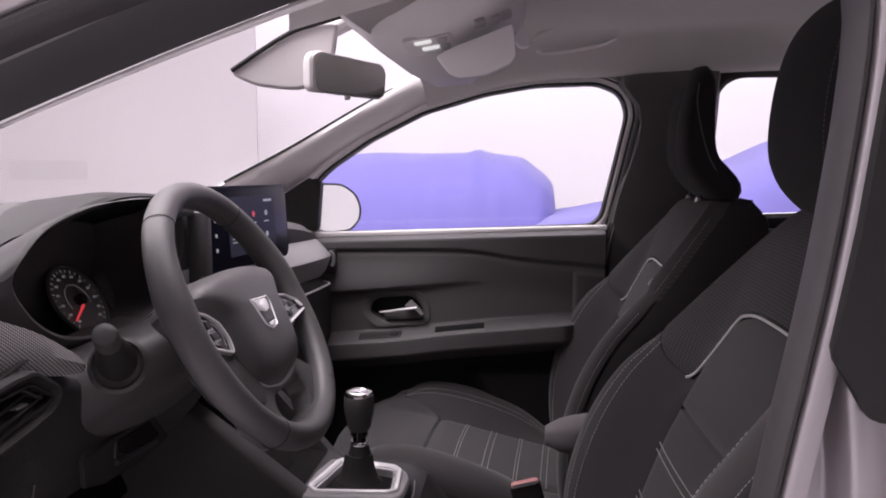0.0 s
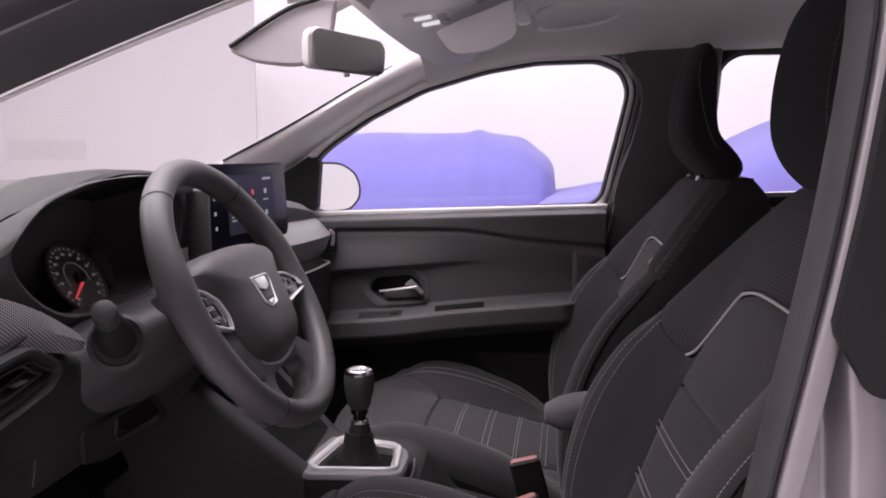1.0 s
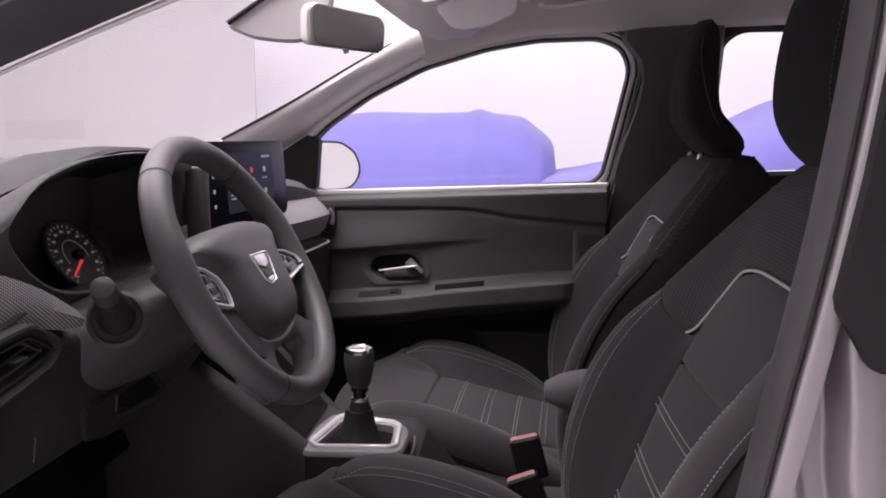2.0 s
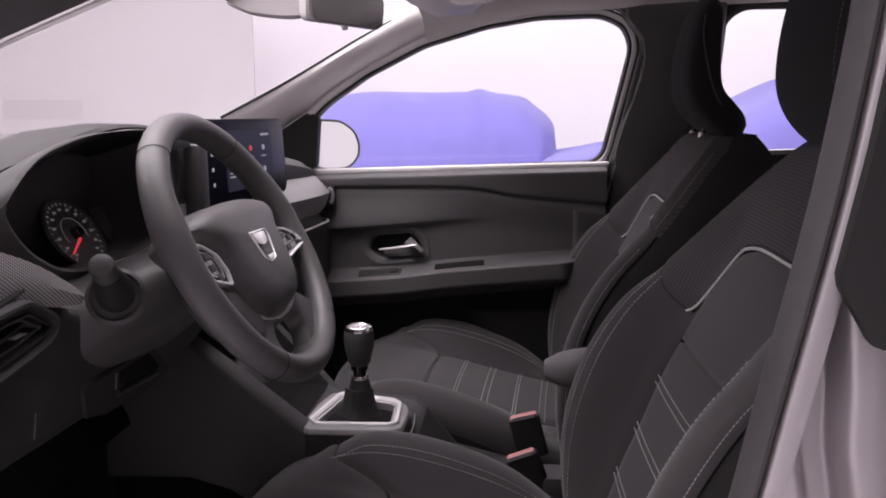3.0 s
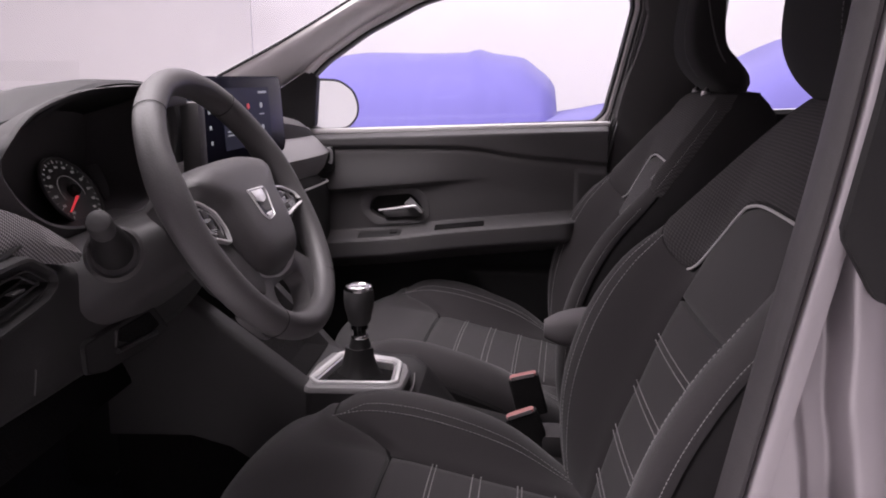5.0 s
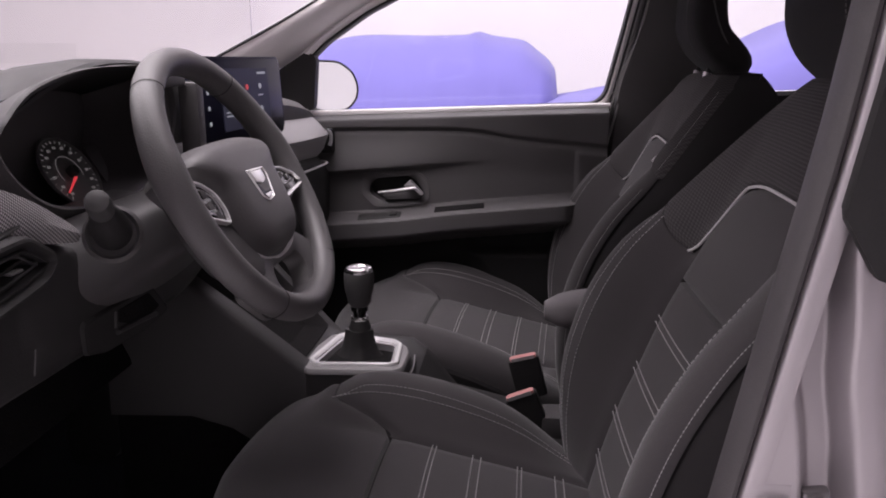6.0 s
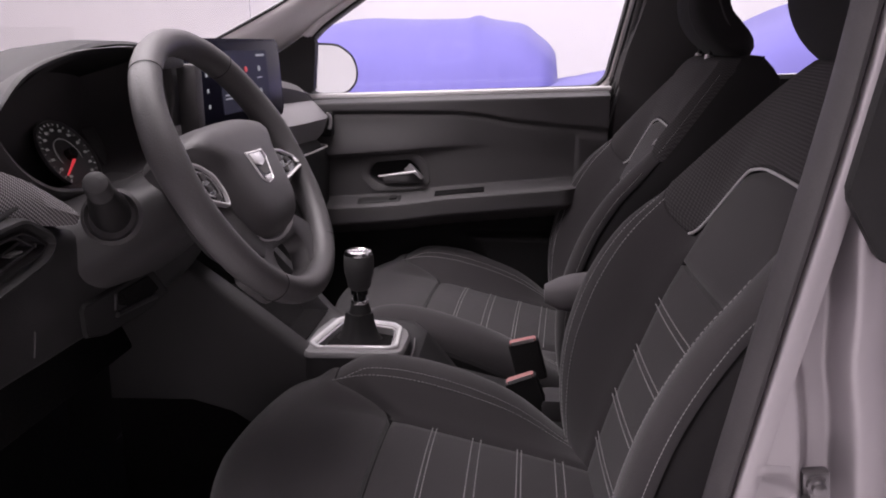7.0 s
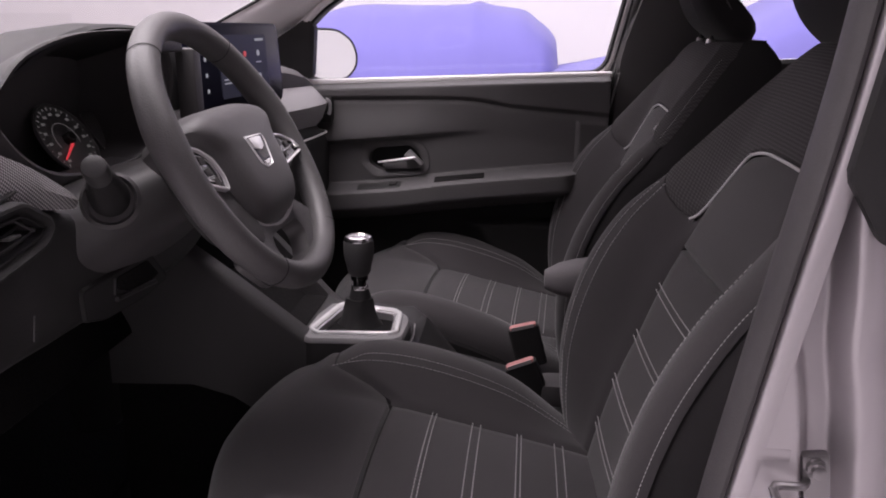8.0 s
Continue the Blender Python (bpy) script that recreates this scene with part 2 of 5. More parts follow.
def prism(outline, m, depth, bevel=0.0, bm=None, segs=2):
    """outline in the local xy plane, extruded along local z by depth, placed by the matrix m."""
    out = bm or bmesh.new()
    a = [out.verts.new(m @ Vector((x, y, 0))) for x, y in outline]
    b = [out.verts.new(m @ Vector((x, y, depth))) for x, y in outline]
    k = len(outline)
    faces = [out.faces.new(a[::-1]), out.faces.new(b)]
    for i in range(k):
        faces.append(out.faces.new((a[i], a[(i + 1) % k], b[(i + 1) % k], b[i])))
    if bevel:
        edges = list(faces[1].edges) + list(faces[0].edges)
        bmesh.ops.bevel(out, geom=list(set(edges)), offset=bevel, segments=segs, profile=0.6, affect="EDGES")
    return out


def rounded(pts, r, n=4):
    """A polygon with its corners rounded by radius r."""
    out, k = [], len(pts)
    for i in range(k):
        a, b, c = (Vector(pts[j % k]) for j in (i - 1, i, i + 1))
        u, w = (a - b), (c - b)
        q = min(r, u.length * 0.45, w.length * 0.45)
        s, e = b + u.normalized() * q, b + w.normalized() * q
        for j in range(n + 1):
            t = j / n
            out.append(tuple(s * (1 - t) ** 2 + b * 2 * t * (1 - t) + e * t * t))
    return out


def side_plane(y):
    """Local x to world x, local y to world z, local z to world y."""
    return Matrix(((1, 0, 0, 0), (0, 0, 1, y), (0, 1, 0, 0), (0, 0, 0, 1)))


def rear_plane(x, lean=0.0, y0=0.0, z0=0.0, swing=0.0):
    """Local x to world y, local y to world z, local z to world x (towards the rear); leaned back by lean degrees."""
    base = Matrix(((0, 0, 1, 0), (1, 0, 0, 0), (0, 1, 0, 0), (0, 0, 0, 1)))
    return Matrix.Translation((x, y0, z0)) @ pose(0, 0, 0, 0, 0, swing) @ pose(0, 0, 0, 0, -lean, 0) @ base


def smooth(a, b, x):
    t = min(1.0, max(0.0, (x - a) / (b - a)))
    return t * t * (3 - 2 * t)


def curve_of(table):
    """A smooth function through (input, output) pairs."""
    xs, ys = [p[0] for p in table], [p[1] for p in table]

    def f(x):
        if x <= xs[0]:
            return ys[0]
        for i in range(len(xs) - 1):
            if x <= xs[i + 1]:
                t = (x - xs[i]) / (xs[i + 1] - xs[i])
                d = [(ys[min(len(ys) - 1, j + 1)] - ys[max(0, j - 1)]) / (xs[min(len(xs) - 1, j + 1)] - xs[max(0, j - 1)]) for j in (i, i + 1)]
                h = xs[i + 1] - xs[i]
                return (2 * t ** 3 - 3 * t * t + 1) * ys[i] + (t ** 3 - 2 * t * t + t) * h * d[0] + (3 * t * t - 2 * t ** 3) * ys[i + 1] + (t ** 3 - t * t) * h * d[1]
        return ys[-1]
    return f


def patch(surface, region, na, nb, puff, skirt, edge=0.12):
    """A padded panel on surface(u, v): region(a, b) gives u, v; the rim is drawn in to leave a seam."""
    bm = bmesh.new()
    top = []
    for i in range(na + 1):
        row = []
        for j in range(nb + 1):
            a, b = i / na, j / nb
            u, v = region(a, b)
            p = surface(u, v)
            e = 1e-3
            n = (surface(u, v + e) - surface(u, v - e)).cross(surface(u + e, v) - surface(u - e, v))
            n.normalize()
            f = min(smooth(0, edge, min(a, 1 - a)), smooth(0, edge, min(b, 1 - b)))
            row.append(bm.verts.new(p + n * (puff * f)))
        top.append(row)
    for i in range(na):
        for j in range(nb):
            bm.faces.new((top[i][j], top[i + 1][j], top[i + 1][j + 1], top[i][j + 1]))
    rim = [top[i][0] for i in range(na + 1)] + [top[na][j] for j in range(1, nb + 1)] + [top[i][nb] for i in range(na - 1, -1, -1)] + [top[0][j] for j in range(nb - 1, 0, -1)]
    centre = Vector(skirt)
    low = [bm.verts.new(v.co + centre) for v in rim]
    k = len(rim)
    for i in range(k):
        bm.faces.new((rim[i], low[i], low[(i + 1) % k], rim[(i + 1) % k]))
    return bm


def on(surface, u, v, h):
    """The point h above surface(u, v)."""
    e = 1e-3
    n = (surface(u, v + e) - surface(u, v - e)).cross(surface(u + e, v) - surface(u - e, v))
    return surface(u, v) + n.normalized() * h


def stitches(lines, length=0.0045, gap=0.0018, r=0.00052, lift=None):
    """Short thread dashes along point lists."""
    bm = bmesh.new()
    for line in lines:
        total = sum((line[i + 1] - line[i]).length for i in range(len(line) - 1))
        n = max(2, int(total / (length + gap)))
        pts = spline(line, n * 3 + 1)
        for i in range(n):
            tube([pts[3 * i], pts[3 * i + 1], pts[3 * i + 2]], r, n=4, bm=bm)
    return bm

# ---- studio ----


def slab(name, x0, x1, y0, y1, z0, z1, mat, label, category):
    ob = part(name, box((x0 + x1) / 2, (y0 + y1) / 2, (z0 + z1) / 2, x1 - x0, y1 - y0, z1 - z0, 0), mat)
    return tagged(ob, label, category, kind="structure")


slab("floor", -8, 7, -6, 11, -0.1, 0.0, M_FLOOR, "smooth pale grey studio floor", "floor")
slab("wall_north", -8, 7, 11, 11.2, 0, 5, M_WALL, "bright white studio back wall", "wall")
# out of view; greyed to hold back light on the open side
slab("wall_south", -8, 7, -6.2, -6, 0, 5, M_FILLWALL, "unseen grey studio wall, its tone set to limit fill light", "wall")
slab("wall_west", -8.2, -8, -6, 11, 0, 5, M_WALL, "white studio wall ahead of the car", "wall")
slab("wall_east", 7, 7.2, -6, 11, 0, 5, M_WALL, "white studio wall behind the car", "wall")
slab("ceiling", -8, 7, -6, 11, 5.0, 5.1, M_WALL, "white studio ceiling", "ceiling")
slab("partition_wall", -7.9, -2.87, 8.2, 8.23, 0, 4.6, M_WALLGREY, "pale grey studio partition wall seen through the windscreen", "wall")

# ---- car body ----
YC = 1.305


def side_y(z):
    """The inner face of the far body side, leaning in above the waist."""
    return 1.935 - 0.30 * max(0.0, z - 1.05)


def mirror(p):
    return Vector((p[0], 2 * YC - p[1], p[2]))


WINDOW = [(-0.527, 1.028), (-0.30, 1.035), (0.00, 1.047), (0.150, 1.054), (0.172, 1.075), (0.200, 1.214), (0.219, 1.315), (0.200, 1.358), (0.150, 1.379),
          (0.015, 1.376), (-0.10, 1.358), (-0.244, 1.318), (-0.378, 1.254), (-0.481, 1.188), (-0.545, 1.130), (-0.560, 1.060)]
WINDOW = [tuple(q) for q in rounded(WINDOW, 0.02, 3)]
REAR_WINDOW = [tuple(q) for q in rounded([(0.400, 1.075), (0.95, 1.095), (1.02, 1.20), (0.92, 1.345), (0.75, 1.394), (0.412, 1.394), (0.398, 1.20)], 0.070, 8)]

car = thing("car", (0.2, YC, 0), "silver hatchback with its driver's door open, dark cabin", "car")


def grown(pts, d):
    """A closed outline moved outwards by d."""
    k, out = len(pts), []
    area = sum(pts[i][0] * pts[(i + 1) % k][1] - pts[(i + 1) % k][0] * pts[i][1] for i in range(k))
    s = 1 if area > 0 else -1
    for i in range(k):
        a, c = Vector(pts[i - 1]), Vector(pts[(i + 1) % k])
        t = (c - a).normalized()
        out.append((pts[i][0] + s * d * t.y, pts[i][1] - s * d * t.x))
    return out


def on_side(pts, dy=0.0):
    return [Vector((x, side_y(z) + dy, z)) for x, z in pts]


def ring_frame(pts, steps):
    """A moulded frame round a window: steps of (outward growth, inward offset)."""
    rings = [on_side(grown(pts, g), dy) for g, dy in steps]
    return loft(rings, True, False)


# far front door
door = thing("front_door", (-0.2, 1.93, 0.35), "closed dark grey passenger door with chrome pull handle and armrest", "car door")
part("window_frame", ring_frame(WINDOW, [(0.003, 0.012), (0.0043, -0.013), (0.009, -0.016), (0.016, -0.015), (0.024, -0.006), (0.028, 0.01)]), M_PILLAR, door, "grey window frame")
part("window_seal", ring_frame(WINDOW, [(-0.002, 0.03), (-0.003, -0.004), (-0.001, -0.012), (0.0020, -0.014), (0.0045, -0.012)]), M_DEEP, door, "thin black rubber window seal")
pane = part("window_pane", loft([on_side(grown(WINDOW, 0.004), 0.012), on_side(grown(WINDOW, 0.004), 0.016)], True, True), M_SIDEGLASS, door, "clear side window glass")
pane.visible_shadow = False
sill_line = [Vector((x, 1.965, 1.008 + 0.037 * (x + 0.56))) for x in np.linspace(-0.60, 0.20, 12)]
part("outer_sill", tube(sill_line, 0.022, 0.016, 10), M_PAINT, door, "pale silver outer door edge below the glass")

sill_strip = [Vector((x, 1.912, 1.0245 + 0.0345 * (x + 0.542))) for x in np.linspace(-0.555, 0.185, 16)]
part("sill_strip", tube(sill_strip, 0.007, 0.0075, 10), M_PILLAR, door, "pale strip below the glass")


groove_top = curve_of([(-0.62, 0.990), (-0.464, 0.9935), (-0.18, 0.9965), (-0.10, 0.990), (-0.05, 0.9815), (0.08, 0.970), (0.18, 0.962)])
groove_low = curve_of([(-0.62, 0.976), (-0.464, 0.980), (-0.18, 0.985), (-0.116, 0.981), (-0.05, 0.969), (0.016, 0.960), (0.08, 0.954), (0.18, 0.946)])
arm_line = curve_of([(-0.62, 0.760), (-0.46, 0.775), (-0.31, 0.788), (-0.20, 0.8035), (-0.10, 0.8145), (0.08, 0.8325), (0.18, 0.842)])


def door_face(u, v):
    """The trim panel: u along the car from -0.62 to 0.18, v from the floor 0.42 to the waist."""
    x = -0.62 + 0.80 * u
    top = 1.019 + 0.037 * (x + 0.56)
    z = 0.42 + (top - 0.42) * v
    gt, gl, arm = groove_top(x), groove_low(x), arm_line(x)
    y = 1.878 + 0.008 * smooth(gl, 0.88, z)
    y -= 0.0055 * smooth((gt + gl) / 2, gt + 0.003, z)
    y += 0.0022 * math.exp(-((z - (gt + gl) / 2) / (0.25 * (gt - gl) + 0.003)) ** 2)
    y += 0.045 * smooth(top - 0.012, top + 0.004, z) ** 1.3
    # the padded upper field swells inwards and breaks back above the handle
    amp = 1 - smooth(-0.42, -0.06, x)
    field = 0.889 + 0.085 * (x + 0.454)
    y -= 0.020 * amp * (1 - smooth(field, gl - 0.004, z)) * smooth(field - 0.008, field + 0.005, z)
    # the raised border behind the field
    y -= 0.006 * smooth(0.106, 0.114, x) * (1 - smooth(gl - 0.012, gl, z))
    # the armrest ledge
    y -= 0.066 * smooth(arm + 0.014, arm - 0.006, z) * (1 - smooth(arm - 0.040, arm - 0.082, z)) * (1 - 0.9 * smooth(0.08, 0.17, x))
    y -= 0.022 * smooth(-0.18, -0.12, x - (0.71 - z) * 0.7) * smooth(0.715, 0.69, z)
    return Vector((x, y, z))


bezel = [(-0.407, 0.837), (-0.399, 0.880), (-0.380, 0.892), (-0.268, 0.896), (-0.240, 0.872), (-0.2345, 0.826), (-0.256, 0.809), (-0.372, 0.801)]
bezel_in = [(-0.386, 0.838), (-0.381, 0.862), (-0.366, 0.8735), (-0.284, 0.881), (-0.262, 0.862), (-0.2525, 0.838), (-0.262, 0.824), (-0.356, 0.818)]
hole = grown(bezel, -0.010)


def inside(x, z, poly):
    hit, k = False, len(poly)
    for i in range(k):
        (x0, z0), (x1, z1) = poly[i], poly[i - 1]
        if (z0 > z) != (z1 > z) and x < (x1 - x0) * (z - z0) / (z1 - z0) + x0:
            hit = not hit
    return hit


bm, foot = bmesh.new(), bmesh.new()
NU, NV = 130, 200
vs = [[bm.verts.new(door_face(i / NU, j / NV)) for j in range(NV + 1)] for i in range(NU + 1)]
for i in range(NU):
    for j in range(NV):
        c = (vs[i][j].co + vs[i + 1][j + 1].co) / 2
        # below the armrest: faces split off and painted black for its shade
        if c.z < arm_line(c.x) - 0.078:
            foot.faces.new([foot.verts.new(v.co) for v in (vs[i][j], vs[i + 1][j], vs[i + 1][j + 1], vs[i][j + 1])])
        elif not inside(c.x, c.z, hole):
            bm.faces.new((vs[i][j], vs[i + 1][j], vs[i + 1][j + 1], vs[i][j + 1]))
bmesh.ops.remove_doubles(foot, verts=foot.verts, dist=0.00001)
part("shaded_trim", foot, M_LOWER, door, "lower door trim, blackened for the shade below the armrest")
rim = [vs[i][0] for i in range(NU + 1)] + [vs[NU][j] for j in range(1, NV + 1)] + [vs[i][NV] for i in range(NU - 1, -1, -1)] + [vs[0][j] for j in range(NV - 1, 0, -1)]
low = [bm.verts.new((v.co.x, 1.96, v.co.z)) for v in rim]
for i in range(len(rim)):
    bm.faces.new((rim[i], low[i], low[(i + 1) % len(rim)], rim[(i + 1) % len(rim)]))
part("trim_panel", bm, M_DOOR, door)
bz_out = rounded(bezel, 0.014)
bz_in = rounded(bezel_in, 0.010)
rings = [[Vector((x, y, z)) for x, z in o] for o, y in ((grown(bz_out, 0.003), 1.892), (bz_out, 1.8832), (grown(bz_out, -0.004), 1.8830), (grown(bz_in, 0.004), 1.8885), (bz_in, 1.891), (grown(bz_in, -0.002), 1.922))]
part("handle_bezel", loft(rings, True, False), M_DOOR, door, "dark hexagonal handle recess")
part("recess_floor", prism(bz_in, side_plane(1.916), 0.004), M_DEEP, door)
hp = [Vector((-0.358, 1.872, 0.8418)), Vector((-0.32, 1.868, 0.8475)), Vector((-0.285, 1.866, 0.8535)), Vector((-0.266, 1.868, 0.8565))]
hb = tube(spline(hp, 14), 0.006, 0.0034, 10, taper=lambda t: 0.7 + 0.5 * t)
prism(rounded([(-0.296, 0.860), (-0.281, 0.8735), (-0.268, 0.861), (-0.2485, 0.8405), (-0.254, 0.837), (-0.268, 0.850)], 0.003), side_plane(1.862), 0.018, 0.003, bm=hb)
part("pull_handle", hb, M_SATIN, door, "satin chrome pull handle")
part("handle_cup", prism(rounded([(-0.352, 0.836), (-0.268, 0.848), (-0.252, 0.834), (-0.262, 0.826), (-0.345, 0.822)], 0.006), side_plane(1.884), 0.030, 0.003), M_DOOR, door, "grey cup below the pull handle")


def on_ledge(x, sx, sy, sz, lift, mat, name, label=""):
    """A small plate let into the armrest's sloping top."""
    tilt = -math.degrees(math.atan((arm_line(x + 0.03) - arm_line(x - 0.03)) / 0.06))
    part(name, box(x, 1.850, arm_line(x) + lift, sx, sy, sz, 0.0015, pose(0, 0, 0, 17, tilt, 0)), mat, door, label)


on_ledge(-0.353, 0.104, 0.030, 0.006, 0.0035, M_PANEL, "switch_plate", "dark plate of the window switch")
on_ledge(-0.319, 0.018, 0.016, 0.006, 0.0075, M_DEEP, "window_switch")
# raised dark plate without an opening: it paints the slot's shade
on_ledge(-0.161, 0.118, 0.024, 0.006, 0.0035, M_CARPET, "grip_slot_shade", "dark plate painting the shade of the armrest's grip slot")
part("sail_panel", prism(rounded([(-0.70, 1.06), (-0.514, 1.036), (-0.503, 1.158), (-0.525, 1.172), (-0.60, 1.125)], 0.01), side_plane(1.885), 0.03, 0.004), M_DEEP, door, "black triangular panel behind the wing mirror")

# wing mirror beyond the far window
wing = thing("wing_mirror", (-0.52, 2.05, 1.01), "white-lit wing mirror glass in a dark housing", "wing mirror")
wm = rear_plane(-0.515, 4, 2.13, 1.078, -38)
shape = rounded([(-0.085, -0.062), (0.030, -0.058), (0.062, -0.030), (0.068, 0.0), (0.054, 0.036), (0.010, 0.064), (-0.085, 0.068)], 0.022, 5)
part("housing", loft([[wm @ Vector((x * s, y * s, z)) for x, y in shape] for s, z in ((0.55, -0.10), (0.9, -0.07), (1.08, -0.03), (1.08, 0.004), (1.02, 0.006), (1.0, -0.004))], True, True), M_DEEP, wing)
part("mirror_glass", prism([(x * 0.99, y * 0.99) for x, y in shape], wm, 0.003), M_MIRROR, wing, "bright wing mirror glass")

# pillars and roof, far side then near side
A_EDGE = [(-1.02, 1.775, 0.985), (-0.708, 1.800, 1.155), (-0.543, 1.800, 1.238), (-0.382, 1.797, 1.327), (-0.245, 1.790, 1.404)]
A_LOW = [(-1.00, 1.90, 0.94), (-0.63, 1.905, 1.115), (-0.495, 1.882, 1.202), (-0.375, 1.862, 1.274), (-0.215, 1.838, 1.352)]


def a_pillar(flip):
    rings = []
    e, l = spline(A_EDGE, 26), spline(A_LOW, 26)
    for a, b in zip(e, l):
        out = Vector((0, 0.075, 0.015))
        ring = [a + Vector((-0.003, -0.002, 0.002)), a.lerp(b, 0.05) + Vector((-0.002, -0.012, 0.004)), a.lerp(b, 0.18) + Vector((0, -0.023, 0.002)), a.lerp(b, 0.36) + Vector((0, -0.031, 0.001)), a.lerp(b, 0.57) + Vector((0, -0.032, 0)), a.lerp(b, 0.78) + Vector((0, -0.027, 0)), b, b + Vector((0, 0.04, 0.0)), a.lerp(b, 0.5) + out, a + Vector((0, 0.05, 0.0))]
        rings.append([mirror(p) for p in ring] if flip else ring)
    return loft(rings)


part("pillar_trim", a_pillar(False), M_PILLAR, car, "pale grey windscreen pillar trim")
near_low = spline([(-0.95, 0.74, 1.060), (-0.568, 0.72, 1.216), (-0.434, 0.72, 1.269), (-0.279, 0.72, 1.325), (-0.10, 0.72, 1.385)], 30)
near_top = spline([(-0.92, 0.64, 1.105), (-0.505, 0.645, 1.2664), (-0.386, 0.645, 1.312), (-0.258, 0.645, 1.361), (-0.08, 0.645, 1.425)], 30)
part("pillar_trim", loft([[a, a + Vector((0.004, -0.010, 0.004)), a.lerp(b, 0.3) + Vector((0.004, -0.014, 0.0)), a.lerp(b, 0.7) + Vector((0.002, -0.010, 0.0)), b, b + Vector((0, 0.02, 0.03)), a + Vector((-0.004, 0.03, 0.012))] for a, b in zip(near_low, near_top)]), M_GREYPL, car, "dark inner face of the windscreen pillar")
part("pillar_edge", tube([p + Vector((-0.004, 0.022, 0.0006)) for p in near_low[12:]], 0.004, n=8, taper=lambda t: 0.4 + 0.8 * t), M_PILLAR, car, "pale edge of the windscreen pillar")
# paler bead stands in for the highlight along the pillar seal
part("highlight_bead", tube([p + Vector((0, -0.002, 0.001)) for p in near_top], 0.0035, n=8), M_MIDPL, car, "pale bead painting the highlight along the windscreen pillar")

RAIL = [(-0.235, 1.330), (-0.10, 1.366), (0.015, 1.385), (0.15, 1.390), (0.24, 1.390), (0.45, 1.400), (0.75, 1.402), (1.0, 1.37), (1.35, 1.30)]
rail = curve_of(RAIL)


def roof_point(x, w):
    """The headliner: w from 0 at the far side rail to 1 at the near one."""
    ze = rail(x)
    ye = side_y(ze) - 0.012
    y = ye + (2 * YC - 2 * ye) * w
    f = 1 - abs(2 * w - 1)
    crown = 0.075 * smooth(0.0, 0.30, f) + 0.030 * smooth(0.0, 1.0, f)
    ahead = smooth(-0.235, -0.02, x)
    return Vector((x, y, ze + crown * (0.30 + 0.70 * ahead) + (1 - ahead) * 0.03 * smooth(0, 0.15, f)))


bm = bmesh.new()
xs = list(np.linspace(-0.235, 1.35, 34))
ws = list(np.linspace(0, 1, 49))
under = [[bm.verts.new(roof_point(x, w)) for w in ws] for x in xs]
over = [[bm.verts.new(roof_point(x, w) + Vector((0, 0, 0.045))) for w in ws] for x in xs]
for i in range(len(xs) - 1):
    for j in range(len(ws) - 1):
        bm.faces.new((under[i][j], under[i][j + 1], under[i + 1][j + 1], under[i + 1][j]))
        bm.faces.new((over[i][j], over[i + 1][j], over[i + 1][j + 1], over[i][j + 1]))
for j in range(len(ws) - 1):
    bm.faces.new((under[0][j], over[0][j], over[0][j + 1], under[0][j + 1]))
    bm.faces.new((under[-1][j], under[-1][j + 1], over[-1][j + 1], over[-1][j]))
for i in range(len(xs) - 1):
    bm.faces.new((under[i][0], under[i + 1][0], over[i + 1][0], over[i][0]))
    bm.faces.new((under[i][-1], over[i][-1], over[i + 1][-1], under[i + 1][-1]))
part("headliner", bm, M_LINER, car, "pale grey felt headliner")


def b_pillar(flip, mat, label):
    rings = []
    for z in np.linspace(0.45, 1.415, 24):
        x0 = 0.115 + 0.070 * smooth(0.5, 1.05, z) + 0.052 * smooth(1.05, 1.30, z)
        x0 -= 0.05 * smooth(1.31, 1.39, z)
        x1 = 0.375 + 0.045 * smooth(0.9, 1.2, z) 
        y = side_y(z)
        ring = [(x0, y + 0.02, z), (x0, y - 0.012, z), (x0 + 0.014, y - 0.03, z), (x0 + 0.05, y - 0.038, z), (x1 - 0.05, y - 0.038, z), (x1 - 0.012, y - 0.026, z), (x1, y, z), (x1, y + 0.03, z)]
        rings.append([mirror(p) if flip else Vector(p) for p in ring])
    return part("pillar_trim", loft(rings), mat, car, label)


b_pillar(False, M_POST, "black centre pillar trim")
part("rear_window_frame", ring_frame(REAR_WINDOW, [(-0.002, 0.03), (-0.004, -0.004), (0.006, -0.012), (0.03, -0.010), (0.07, 0.02)]), M_DEEP, car, "black rear window surround")
pane = part("rear_window_pane", loft([on_side(grown(REAR_WINDOW, 0.004), 0.012), on_side(grown(REAR_WINDOW, 0.004), 0.016)], True, True), M_SIDEGLASS, car, "clear rear side glass")
pane.visible_shadow = False
part("rear_sill", tube([Vector((x, 1.950, 1.0725 + 0.04 * (x - 0.54))) for x in np.linspace(0.36, 1.1, 8)], 0.022, 0.011, 10), M_PILLAR, car, "pale silver rear door edge")
part("rear_door_trim", box(0.76, 1.925, 0.74, 0.78, 0.05, 0.62, 0.01), M_DEEP, car)
part("rear_quarter_trim", box(1.24, 1.90, 0.90, 0.50, 0.06, 0.95, 0.02), M_PILLAR, car)

